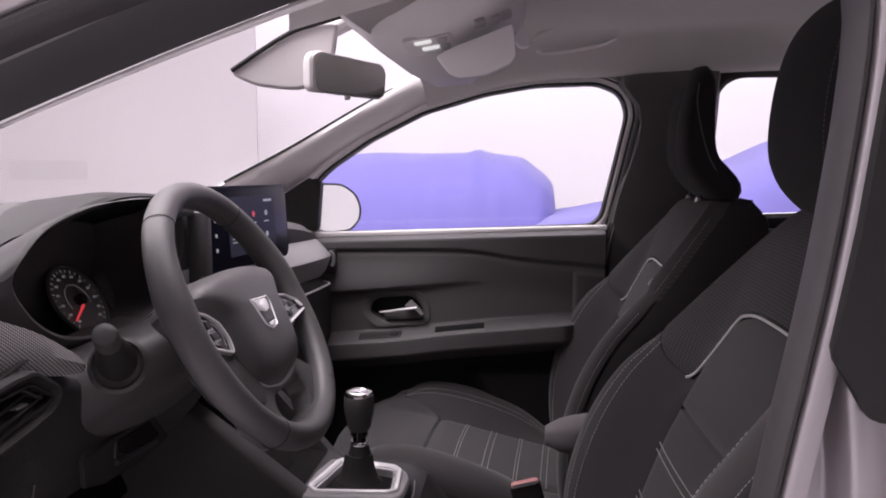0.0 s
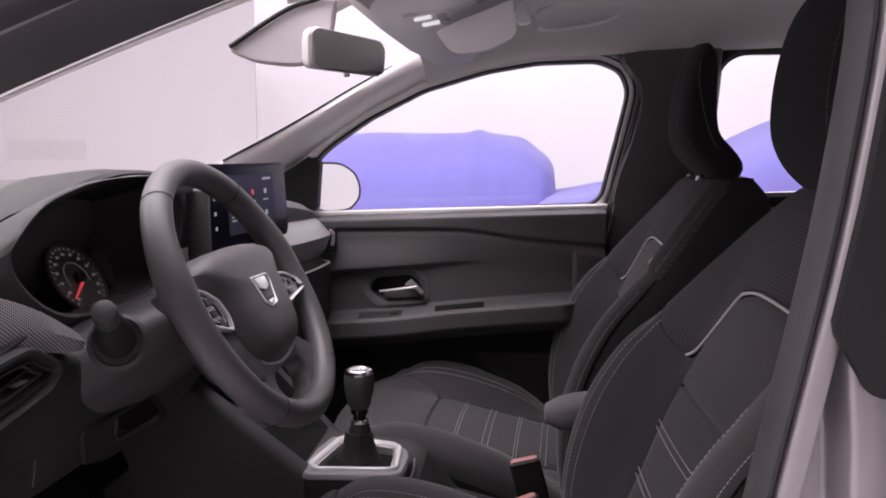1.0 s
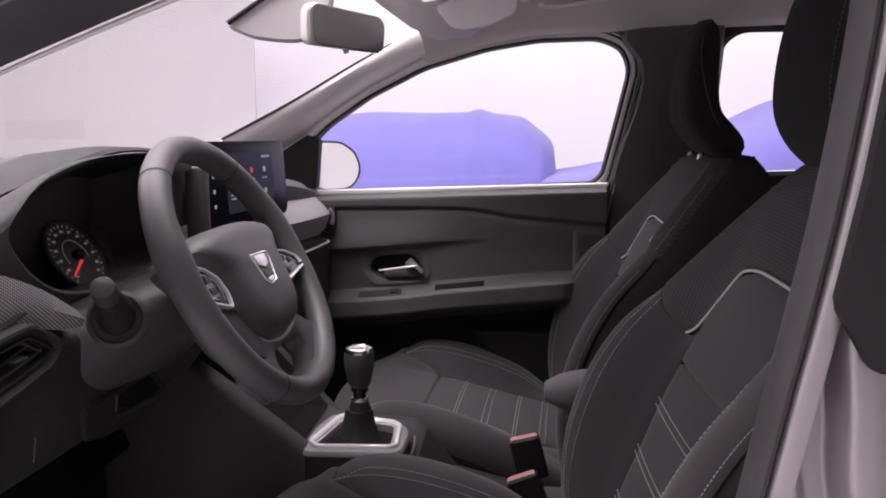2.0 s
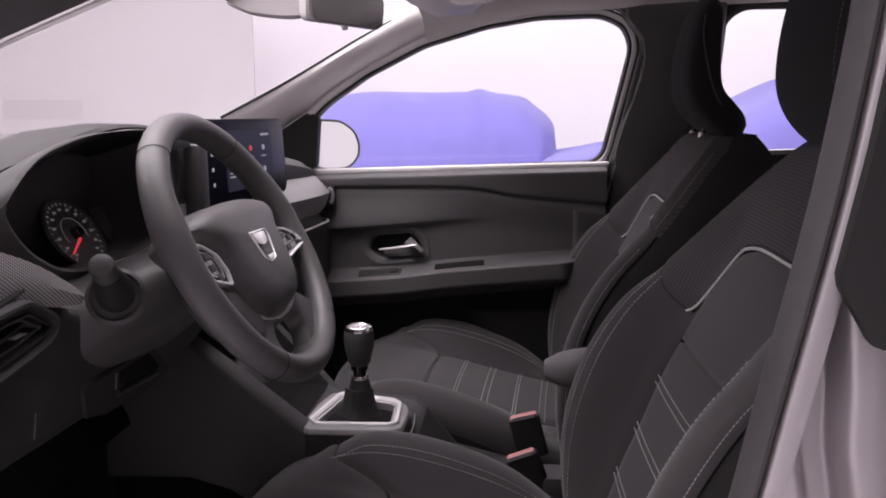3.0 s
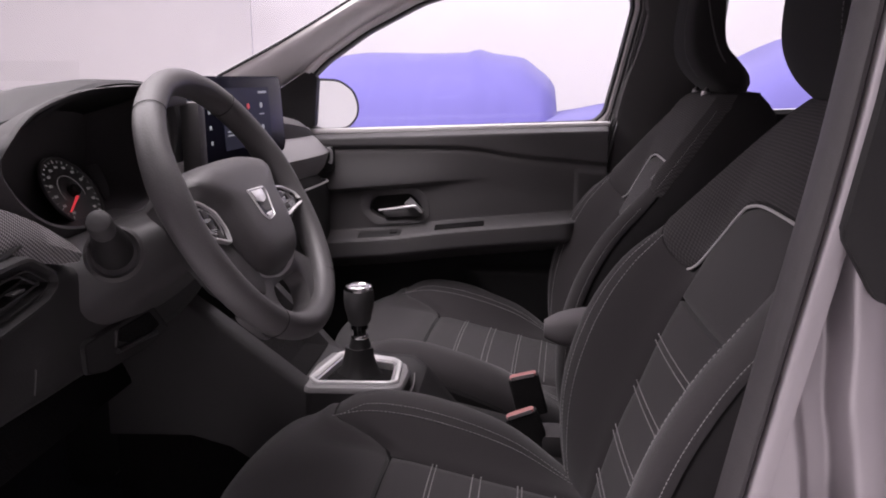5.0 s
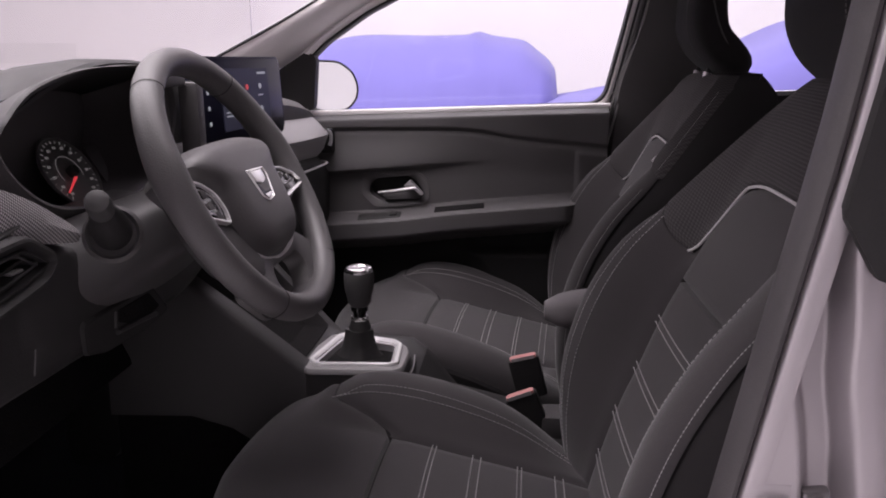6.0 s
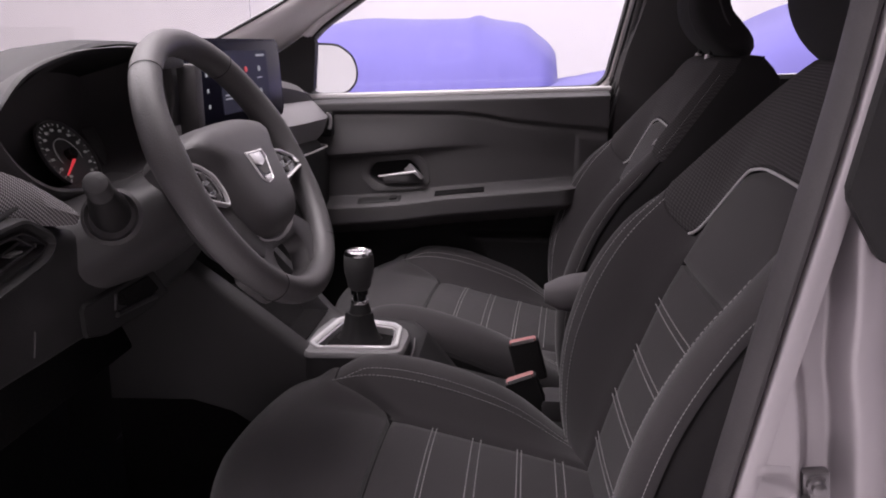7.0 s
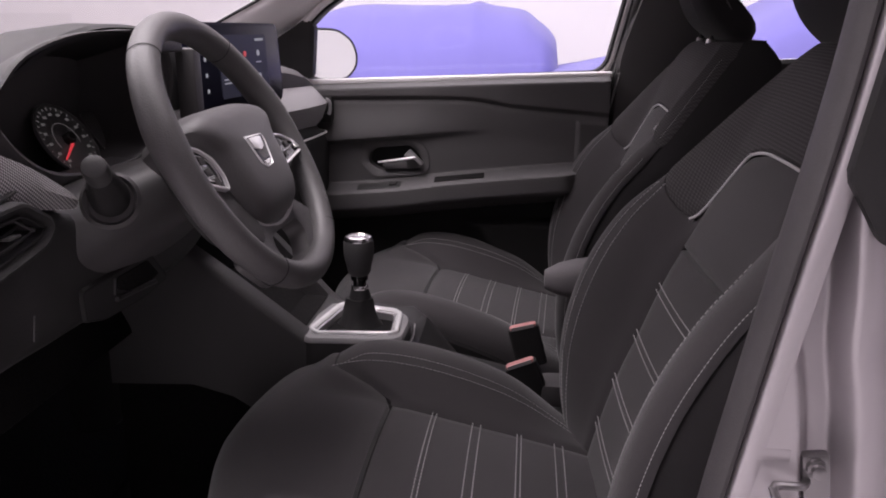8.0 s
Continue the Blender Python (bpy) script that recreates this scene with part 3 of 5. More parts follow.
# door seals along the far window's outer side: three thin beads beside the pillar
for g, dy, mat in ((0.0165, -0.014, M_RUBBER), (0.0225, -0.018, M_MIDPL), (0.0285, -0.022, M_GREYPL), (0.0345, -0.024, M_MIDPL)):
    arc = [p for p in on_side(grown(WINDOW, g), dy) if p.x > 0.10 and p.z > 1.07]
    low = arc[0] if arc[0].z < arc[-1].z else arc[-1]
    if arc[0].z > arc[-1].z:
        arc.reverse()
    arc = [low + Vector((-0.040, 0.0, -0.17))] + arc
    part("door_seal", tube(spline(arc, 40), 0.0030, n=8), mat, car, "ribbed door seal")

# near side: body aperture round the open driver's door
APERTURE = [(-0.90, 1.075), (-0.62, 1.215), (-0.437, 1.290), (-0.303, 1.336), (-0.176, 1.372), (-0.04, 1.392), (0.09, 1.400), (0.190, 1.385), (0.232, 1.330),
            (0.219, 1.156), (0.183, 0.948), (0.156, 0.795), (0.126, 0.62), (0.065, 0.47), (-0.10, 0.42), (-0.55, 0.40), (-0.90, 0.46), (-0.98, 0.75)]
NEAR_Y = 0.615


def aperture_ring(sections, post=None):
    pts = [(p.x, p.y) for p in spline([(x, z, 0) for x, z in APERTURE], 120, True)]
    wide = [1 + 0.9 * smooth(0.15, -0.15, x) * smooth(1.0, 1.1, z) for x, z in pts]
    loops = []
    for g, y in sections:
        big = grown(pts, 1.0)
        lim = [g if post is None else min(g, post + 0.4 * (1 - smooth(0.08, 0.13, x))) for x, z in pts]
        loop = [Vector((x + (bx - x) * k * w, y if k == g else NEAR_Y - 0.0138, z + (bz - z) * k * w)) for (x, z), (bx, bz), w, k in zip(pts, big, wide, lim)]
        loops.append(loop)
    return loft(loops, True, False)


# out of view; added to keep side light off the footwell
part("shade_post", box(-0.80, 0.640, 0.70, 0.42, 0.05, 0.72, 0.012), M_DEEP, car, "unseen front door post, added to shade the footwell")
part("rocker", box(0.2, 0.640, 0.30, 2.3, 0.06, 0.20, 0.02), M_PAINT, car, "silver door sill")
part("aperture_seal", aperture_ring([(0.010, 0.668), (0.003, 0.648), (-0.001, NEAR_Y + 0.016), (0.0005, NEAR_Y + 0.002), (0.0025, NEAR_Y - 0.006), (0.0055, NEAR_Y - 0.0105), (0.0085, NEAR_Y - 0.0105), (0.0112, NEAR_Y - 0.006), (0.0125, NEAR_Y), (0.0130, NEAR_Y + 0.012)]), M_RUBBER, car, "black rubber seal round the door opening")
part("aperture_trim", aperture_ring([(0.10, 0.80), (0.055, 0.75), (0.026, 0.70), (0.008, 0.662), (0.004, 0.645), (0.008, 0.635)]), M_SOFT, car)


def post_groove(d):
    """The pressed channel down the centre post, across from its front edge."""
    return 0.024 * smooth(-0.007, 0.009, d) + 0.003 * min(1.0, max(0.0, d / 0.026)) - 0.025 * smooth(0.024, 0.042, d) + 0.016 * smooth(0.045, 0.080, d)


flange = [(0.0105, 0.02), (0.0110, -0.002), (0.0140, -0.0105), (0.0200, -0.0145)]
flange = [(p.x, p.y) for p in spline([(g, y, 0) for g, y in flange], 14)] + [(g, -0.0145 - 0.01 * max(0.0, g - 0.05)) for g in np.arange(0.023, 0.114, 0.003)] + [(0.14, -0.018), (0.17, -0.024), (0.21, -0.034), (0.25, -0.048), (0.30, -0.064)]
part("body_side", aperture_ring([(g, NEAR_Y + y) for g, y in flange], 0.0275), M_PAINT, car, "silver painted door frame flange", 60)
post_edge = curve_of([(0.47, 0.06), (0.62, 0.118), (0.795, 0.146), (0.948, 0.172), (1.156, 0.207), (1.318, 0.220), (1.42, 0.222)])
rings = []
for z in np.linspace(0.47, 1.42, 60):
    xs, xg = post_edge(z) + 0.036, 0.203 + 0.1173 * (1.0037 - z) - 0.0035 * math.exp(-((z - 0.925) / 0.030) ** 2)
    row = [xs + (max(xs, xg - 0.008) - xs) * k / 8 for k in range(8)] + [xg + d for d in np.linspace(-0.008, 0.085, 50)] + [xg + 0.085 + d for d in (0.02, 0.05, 0.09, 0.14, 0.20, 0.28)]
    row = [max(x, xs + 0.00002 * k) for k, x in enumerate(row)]
    face = [Vector((x, NEAR_Y - 0.0142 + post_groove(x - xg) - 0.12 * max(0.0, x - xg - 0.085), z)) for x in row]
    rings.append(face + [Vector((row[-1], 0.66, z)), Vector((xs, 0.66, z))])
part("centre_post", loft(rings), M_PAINT, car, "silver painted centre post with a pressed channel", 60)
slab("wall_panel", -5.70, -4.79, 8.197, 8.2, 1.03, 1.24, M_STRIP, "faint grey strip on the partition wall", "wall panel")

# ---- windscreen, mirror, visors, roof console ----
edge = spline(A_EDGE, 14)
rows_ = []
for p in edge:
    q = mirror(p) + Vector((-0.02, -0.01, 0.06))
    rows_.append([p.lerp(q, s / 16) + Vector((-0.06, 0, 0.02)) * (1 - (2 * s / 16 - 1) ** 2) for s in range(17)])
bm = bmesh.new()
a = [[bm.verts.new(p + Vector((0, 0, 0.012))) for p in r] for r in rows_]
b = [[bm.verts.new(p + Vector((0, 0, 0.017))) for p in r] for r in rows_]
for g in (a, b):
    for i in range(len(g) - 1):
        for j in range(16):
            bm.faces.new((g[i][j], g[i][j + 1], g[i + 1][j + 1], g[i + 1][j]))
loop_ = lambda g: g[0] + [r[-1] for r in g[1:]] + g[-1][-2::-1] + [r[0] for r in g[-2:0:-1]]
la, lb = loop_(a), loop_(b)
for i in range(len(la)):
    bm.faces.new((la[i], la[(i + 1) % len(la)], lb[(i + 1) % len(lb)], lb[i]))
screen_glass = part("windscreen", bm, M_WINDSCREEN, car, "lightly tinted windscreen")
screen_glass.visible_shadow = False
part("header_seal", tube(spline([Vector(A_EDGE[i]) + Vector((-0.002, -0.007, 0.003 if i < 4 else -0.007)) for i in range(1, 5)], 20), 0.0032, n=8), M_DEEP, car)

rvm = thing("rear_view_mirror", (-0.30, 1.30, 1.42), "grey plastic rear-view mirror on the windscreen", "mirror")
mm = rear_plane(-0.300, -4, 1.300, 1.343, -29.5) @ pose(0, 0, 0, 0, 0, 0)
mshape = rounded([(-0.088, -0.030), (0.086, -0.032), (0.092, 0.018), (0.080, 0.028), (-0.078, 0.034), (-0.091, 0.024)], 0.013, 5)
part("shell", loft([[mm @ Vector((x * s, y * s, z)) for x, y in mshape] for s, z in ((0.45, -0.036), (0.8, -0.028), (0.98, -0.010), (1.0, 0.004), (0.96, 0.008), (0.93, 0.006))], True, True), M_VISOR, rvm)
part("mirror_glass", prism([(x * 0.93 + 0.004, y * 0.90) for x, y in mshape], mm @ pose(0, 0, 0.0075, -5, 0, 0), 0.0015), M_DIMMIRROR, rvm, "darkly reflecting mirror glass")
part("tab", tube([mm @ Vector((0.0, -0.028, 0.0)), mm @ Vector((0.0, -0.036, 0.004))], 0.006, 0.004, 8), M_LIGHTPL, rvm)
part("stem", tube(spline([mm @ Vector((0, 0.01, -0.03)), Vector((-0.335, 1.305, 1.385)), Vector((-0.33, 1.305, 1.43))], 8), 0.010, n=8), M_LIGHTPL, rvm)


vis = thing("sun_visor", (-0.38, 1.27, 1.38), "pale grey sun visor tilted against the windscreen, black upper edge", "sun visor")
leaf = [(p.x, p.y) for p in spline([(-0.4830, 1.3511, 0), (-0.4570, 1.3324, 0), (-0.4248, 1.3239, 0), (-0.3667, 1.3207, 0), (-0.3264, 1.3395, 0), (-0.3130, 1.3726, 0), (-0.3077, 1.4030, 0), (-0.3050, 1.4236, 0), (-0.3416, 1.4227, 0), (-0.3792, 1.4111, 0), (-0.4266, 1.3851, 0)], 60, True)]
lm = side_plane(1.27)
part("pad", loft([[lm @ Vector((x, y, z)) for x, y in grown(leaf, g)] for g, z in ((-0.005, -0.009), (-0.0015, -0.006), (0, 0), (-0.0015, 0.006), (-0.005, 0.009))]), M_VISOR, vis)
part("edge_piping", tube(spline([(-0.4800, 1.258, 1.3508), (-0.4241, 1.258, 1.3855), (-0.3762, 1.258, 1.4112), (-0.3390, 1.258, 1.4218), (-0.2973, 1.258, 1.4325)], 24), 0.0040, n=8), M_DEEP, vis, "black visor edge")
part("pivot_arm", tube(spline([(-0.32, 1.275, 1.412), (-0.290, 1.275, 1.426), (-0.250, 1.27, 1.442)], 8), 0.012, n=10), M_LIGHTPL, vis)
roofbox = thing("roof_console", (-0.14, YC, 1.45), "grey roof console with reading lamps and switches", "roof console")


def console_ring(x, half, drop, zt):
    return [Vector((x, YC - 0.03 + half * math.copysign(abs(math.cos(t)) ** 0.6, math.cos(t)), zt - drop * (1 + 0.16 * smooth(-0.4, 0.2, math.cos(t))) * max(0.0, math.sin(t)) ** 0.7)) if math.sin(t) >= 0 else Vector((x, YC - 0.03 + half * math.copysign(abs(math.cos(t)) ** 0.6, math.cos(t)), zt + 0.02)) for t in (2 * math.pi * k / 28 for k in range(28))]


part("housing", loft([console_ring(x, h, d, z) for x, h, d, z in ((-0.300, 0.11, 0.010, 1.445), (-0.285, 0.15, 0.030, 1.450), (-0.25, 0.17, 0.060, 1.455), (-0.20, 0.18, 0.093, 1.457), (-0.155, 0.18, 0.115, 1.460), (-0.10, 0.175, 0.115, 1.465), (-0.05, 0.165, 0.090, 1.475), (-0.01, 0.15, 0.04, 1.485))]), M_LIGHTPL, roofbox)
lamp_m = Matrix.Translation((-0.144, 1.1315, 1.3700)) @ Matrix(((0.985, 0.12, 0.12, 0), (0.02, 0.79, -0.60, 0), (0.17, -0.60, -0.79, 0), (0, 0, 0, 1)))
part("lamp_bezel", prism(rounded([(-0.036, -0.013), (0.036, -0.013), (0.036, 0.017), (-0.026, 0.017)], 0.006), lamp_m @ pose(0, 0, -0.004), 0.008, 0.002), M_LIGHTPL, roofbox)
for k in range(2):
    part("reading_lamp", prism(rounded([(-0.0125, -0.0028), (0.0125, -0.0028), (0.0125, 0.0028), (-0.0125, 0.0028)], 0.0025), lamp_m @ pose(-0.006 + 0.009 * k, -0.007 + 0.0125 * k, 0.0036), 0.0022, 0.0006), M_LAMP, roofbox, "lit reading lamp lens")
    part("lamp_button", prism(rounded([(-0.007, -0.005), (0.007, -0.005), (0.007, 0.005), (-0.007, 0.005)], 0.003), lamp_m @ pose(0.021 + 0.003 * k, -0.005 + 0.013 * k, 0.0036), 0.002, 0.0006), M_VISOR, roofbox)
for x, y, z in ((-0.072, 1.128, 1.397), (-0.052, 1.140, 1.404), (-0.036, 1.150, 1.411)):
    sz = Vector((0.48, -0.52, -0.70)).normalized()
    sx = (Vector((0.85, 0.35, 0.32)) - sz * sz.dot(Vector((0.85, 0.35, 0.32)))).normalized()
    sm_ = Matrix.Translation((x, y, z)) @ Matrix((sx, sz.cross(sx), sz)).transposed().to_4x4()
    part("switch", prism(rounded([(-0.008, -0.006), (0.008, -0.006), (0.008, 0.006), (-0.008, 0.006)], 0.002), sm_ @ pose(0, 0, -0.002), 0.007, 0.001), M_VISOR, roofbox)
part("visor_clip", prism(rounded([(-0.038, 1.452), (-0.016, 1.462), (0.000, 1.420), (-0.0146, 1.4145), (-0.026, 1.4185)], 0.005), side_plane(1.50), 0.03, 0.004), M_PILLAR, roofbox, "pale visor clip")
cover = rounded([(-0.1291, 1.3461), (-0.0967, 1.3606), (-0.0601, 1.3734), (-0.0238, 1.3876), (-0.0196, 1.346), (-0.0256, 1.3356), (-0.0597, 1.3203), (-0.0966, 1.3162), (-0.1097, 1.3217)], 0.007, 4)
rings = [[Vector((x, y, z)) for x, z in grown(cover, g)] for g, y in ((-0.0012, 1.0875), (-0.0003, 1.0880), (0.0, 1.0890), (0.0, 1.105))]
part("rear_cover", loft(rings), M_LIGHTPL, roofbox, "pale flat flap of the roof console")


grab = thing("grab_handle", (0.09, 1.70, 1.45), "grey folding grab handle over a pad painted as a shaded recess", "grab handle")
rings = []
for k, d in ((1.0, 0.006), (0.97, -0.001), (0.90, -0.0015), (0.80, 0.001), (0.45, 0.004), (0.1, 0.005)):
    ring = []
    for t in (2 * math.pi * i / 32 for i in range(32)):
        x, w = 0.095 + 0.088 * k * math.copysign(abs(math.cos(t)) ** 0.7, math.cos(t)), 0.046 * k * math.sin(t)
        ring.append(Vector((x, 1.676 - w, 1.463 + 0.42 * w + 0.10 * (x - 0.095) + d - 0.003)))
    rings.append(ring)
# almost flat pad; its darker grey gives the recess its shade
part("recess", loft(rings), M_SHADEGREY, grab, "grey pad with the handle recess's shade in its colour")
part("bar", tube(spline([(0.018, 1.728, 1.436), (0.045, 1.722, 1.434), (0.10, 1.718, 1.4395), (0.150, 1.712, 1.448), (0.172, 1.700, 1.458)], 16), 0.0035, 0.004, 10), M_LIGHTPL, grab)
for x, z in ((0.018, 1.440), (0.172, 1.460)):
    part("foot", box(x, 1.728 - 0.16 * (x - 0.018), z, 0.014, 0.012, 0.010, 0.004), M_LIGHTPL, grab)

# ---- near centre post and sill ----
applique = rounded([(0.257, 1.34), (0.246, 1.24), (0.236, 1.156), (0.2205, 1.062), (0.2495, 1.014), (0.33, 1.006), (0.36, 1.34)], 0.005)
part("post_film", prism(applique, side_plane(0.588), 0.012, 0.003), M_DEEP, car, "black plastic cover of the centre post")
striker = thing("door_striker", (0.212, 0.60, 0.80), "steel door latch striker loop on the door frame", "door striker")
part("loop", tube(spline([(0.2276, 0.606, 0.8143), (0.2184, 0.588, 0.8186), (0.206, 0.584, 0.8205), (0.1950, 0.582, 0.8214), (0.1938, 0.578, 0.8180), (0.2026, 0.570, 0.8024), (0.2120, 0.574, 0.7960), (0.2200, 0.606, 0.7930)], 30), 0.0036, n=10), M_STEEL, striker)
part("base_plate", box(0.2335, 0.606, 0.8150, 0.022, 0.012, 0.048, 0.004, pose(0, 0, 0, 0, -8, 0)), M_STEEL, striker)
part("bolt", turned([(0.008, 0.0), (0.008, 0.004), (0.0058, 0.005), (0.0058, 0.010), (0.0035, 0.011)], (0.2310, 0.600, 0.8285), (0, -1, 0), 12), M_STEEL, striker)
part("embossed_plate", box(0.1975, 0.6018, 0.8375, 0.027, 0.003, 0.011, 0.0014), M_PAINT, car)

# ---- cabin floor ----
floorpan = thing("cabin_floor", (-0.2, YC, 0.25), "black carpeted car floor", "floor pan")
part("carpet", box(0.2, YC, 0.30, 2.4, 1.34, 0.04, 0.01), M_CARPET, floorpan)
part("bulkhead", box(-1.0, YC, 0.62, 0.06, 1.5, 0.7, 0.02), M_CARPET, floorpan)
part("toe_board", box(-0.86, YC, 0.42, 0.30, 1.30, 0.03, 0.01, pose(0, 0, 0, 0, 40, 0)), M_CARPET, floorpan)
part("rear_bench", box(1.0, YC, 0.52, 0.5, 1.3, 0.42, 0.06, segs=4), M_FABRIC, floorpan)
part("rear_bench_back", box(1.28, YC, 0.85, 0.16, 1.3, 0.62, 0.05, pose(0, 0, 0, 0, 15, 0), segs=4), M_FABRIC, floorpan)
part("tailgate", box(1.62, YC, 0.62, 0.08, 1.5, 0.80, 0.03), M_DEEP, floorpan)
part("tailgate_post", box(1.52, 0.66, 1.17, 0.10, 0.14, 0.34, 0.03), M_DEEP, floorpan)
part("tailgate_post", box(1.52, 1.95, 1.17, 0.10, 0.14, 0.34, 0.03), M_DEEP, floorpan)

# ---- seats ----
seat = thing("front_seat", (0.05, 0.93, 0.32), "charcoal fabric front seat with pale stitching and piping", "car seat", "front seats")
SY = 0.93
back_w = curve_of([(0.50, 0.225), (0.60, 0.252), (0.72, 0.268), (0.85, 0.268), (0.93, 0.256), (1.00, 0.228), (1.07, 0.190), (1.12, 0.155), (1.15, 0.12)])
back_k = curve_of([(0.50, 0.096), (0.57, 0.084), (0.63, 0.076), (0.70, 0.076), (0.764, 0.087), (0.835, 0.112), (0.90, 0.150), (0.95, 0.194), (1.00, 0.235), (1.05, 0.275), (1.10, 0.316), (1.15, 0.358)])
back_c = curve_of([(0.50, 0.090), (0.60, 0.115), (0.70, 0.146), (0.75, 0.166), (0.82, 0.192), (0.88, 0.217), (0.93, 0.240), (1.00, 0.268), (1.08, 0.298), (1.12, 0.318), (1.15, 0.345)])


def back_front(u, z):
    au = min(1.0, abs(u))
    g = smooth(0.50, 0.83, au)
    x = back_c(z) - (back_c(z) - back_k(z)) * g + 0.055 * max(0.0, (au - 0.84) / 0.16) ** 2 - 0.004 * (1 - (au / 0.5) ** 2 if au < 0.5 else 0)
    x -= 0.06 * u * back_w(z)
    return Vector((x, SY + u * back_w(z), z))


rings = []
for z in np.linspace(0.485, 1.15, 36):
    w, c = back_w(z), back_c(z)
    front = [back_front(u, z) + Vector((0.008, 0, 0)) for u in np.linspace(-1, 1, 33)]
    xb = back_c(min(z, 1.02)) + 0.168 + 0.35 * max(0.0, c - back_c(1.02)) - 0.05 * smooth(1.09, 1.16, z) ** 2
    back = []
    for s, f in ((1.0, 0.35), (1.0, 0.7), (0.97, 0.9), (0.85, 0.98), (0.4, 1.0), (-0.4, 1.0), (-0.85, 0.98), (-0.97, 0.9), (-1.0, 0.7), (-1.0, 0.35)):
        xe = (front[-1] if s > 0 else front[0]).x
        back.append(Vector((xe + (xb - xe) * f, SY + s * w, z)))
    rings.append(front + back)
# the shell's black also paints the shade on the backrest side
part("backrest_shell", loft(rings), M_BLACKFAB, seat, "black fabric side and back of the backrest, its tone standing in for shade")


def arch(u):
    """Height of the pale piping across the backrest."""
    au = abs(u) if u > 0 else 0.42 * abs(u)
    return 1.022 - 0.008 * (au / 0.25) ** 2 if au < 0.25 else 0.912 + 0.102 * (1 - smooth(0.25, 0.58, au))


def upper_edge(u):
    return arch(u) if u < 0.52 else 0.912 + 0.055 * smooth(0.52, 0.92, abs(u))


for s in (1, -1):
    wide = 0.388 if s > 0 else 0.426
    part("back_bolster", patch(back_front, lambda a, b, s=s, wide=wide: ((s * (0.505 + wide * (a if s > 0 else 1 - a))), 0.495 + (upper_edge(s * (0.505 + wide * (a if s > 0 else 1 - a))) - 0.001 - 0.495) * b), 16, 34, 0.006, (0.003, 0, 0), 0.10), M_FABRIC, seat)
part("lower_back_panel", patch(back_front, lambda a, b: (-0.50 + 1.0 * a, 0.495 + 0.378 * b), 20, 28, 0.006, (0.02, 0, 0), 0.07), M_FABRIC, seat)
part("upper_back_panel", patch(back_front, lambda a, b: (-0.50 + 1.0 * a, 0.879 + (arch(-0.5 + a) - 0.002 - 0.879) * b), 26, 20, 0.006, (0.02, 0, 0), 0.07), M_FABRIC, seat)
part("shoulder_panel", patch(back_front, lambda a, b: (-0.937 + 1.83 * a, upper_edge(-0.937 + 1.83 * a) + 0.001 + (1.145 - upper_edge(-0.937 + 1.83 * a)) * b), 44, 24, 0.005, (0.02, 0, 0), 0.05), M_MESHFAB, seat, "honeycomb mesh fabric shoulder panel")
part("piping", tube([on(back_front, u, arch(u), 0.0045) for u in np.linspace(-0.80, 0.56, 70)], 0.0020, n=7), M_PIPING, seat, "pale grey piping")
lines = []
for z in (0.620, 0.686, 0.752, 0.820):
    for d in (-0.0045, 0.0045):
        lines.append([on(back_front, u, z + d, 0.0068) for u in np.linspace(-0.49, 0.49, 12)])
tagged(part("cross_stitching", stitches(lines, 0.006, 0.0010, 0.0009), M_THREAD, seat, "pale double stitching"), kind="stuff")
lines = []
for s in (1, -1):
    for q in ((0.752, 0.792) if s > 0 else (0.785,)):
        lines.append([on(back_front, s * q, z, 0.0066) for z in np.linspace(0.52, 0.952, 24)])
edge_lines = [[on(back_front, -0.921, z, 0.0062) for z in np.linspace(a, b, 24)] for a, b in ((0.52, 0.952), (0.985, 1.115))]
tagged(part("edge_stitching", stitches(edge_lines, 0.0030, 0.0018, 0.00038), M_THREAD, seat, "pale dashed edge stitching"), kind="stuff")
tagged(part("bolster_stitching", stitches(lines), M_THREAD, seat, "pale dashed seam stitching"), kind="stuff")

CUSH = [(-0.385, 0.44), (-0.410, 0.50), (-0.419, 0.555), (-0.406, 0.602), (-0.365, 0.630), (-0.31, 0.636), (-0.20, 0.622), (-0.05, 0.590), (0.06, 0.570), (0.13, 0.558)]
cush_pts = spline([(x, z, 0) for x, z in CUSH], 121)
cush_h = curve_of([(-0.40, 0.0), (-0.34, 0.003), (-0.29, 0.028), (-0.22, 0.054), (-0.12, 0.060), (-0.02, 0.044), (0.06, 0.004), (0.13, -0.03)])
cush_w = curve_of([(-0.41, 0.255), (-0.36, 0.266), (-0.25, 0.272), (-0.05, 0.272), (0.05, 0.255), (0.13, 0.225)])


def cushion(u, v):
    v = min(1.0, max(0.0, v))
    k = min(119, int(v * 120))
    p = cush_pts[k].lerp(cush_pts[k + 1], v * 120 - k)
    au = min(1.0, abs(u))
    g = smooth(0.48, 0.80, au)
    r = max(0.0, (au - 0.82) / 0.18)
    nose = 1 - smooth(-0.36, -0.27, p.x)
    z = p.y + cush_h(p.x) * g - 0.045 * r * r * (1 - 0.6 * nose) + 0.010 * (1 - (au / 0.5) ** 2 if au < 0.5 else 0) * smooth(-0.3, -0.2, p.x)
    x = p.x + nose * (0.034 * au ** 3 + 0.05 * smooth(0.25, -0.75, u))
    return Vector((x, SY + u * cush_w(p.x), z))


def v_at(x):
    for k in range(30, 120):
        if cush_pts[k].x >= x:
            return k / 120
    return 1.0


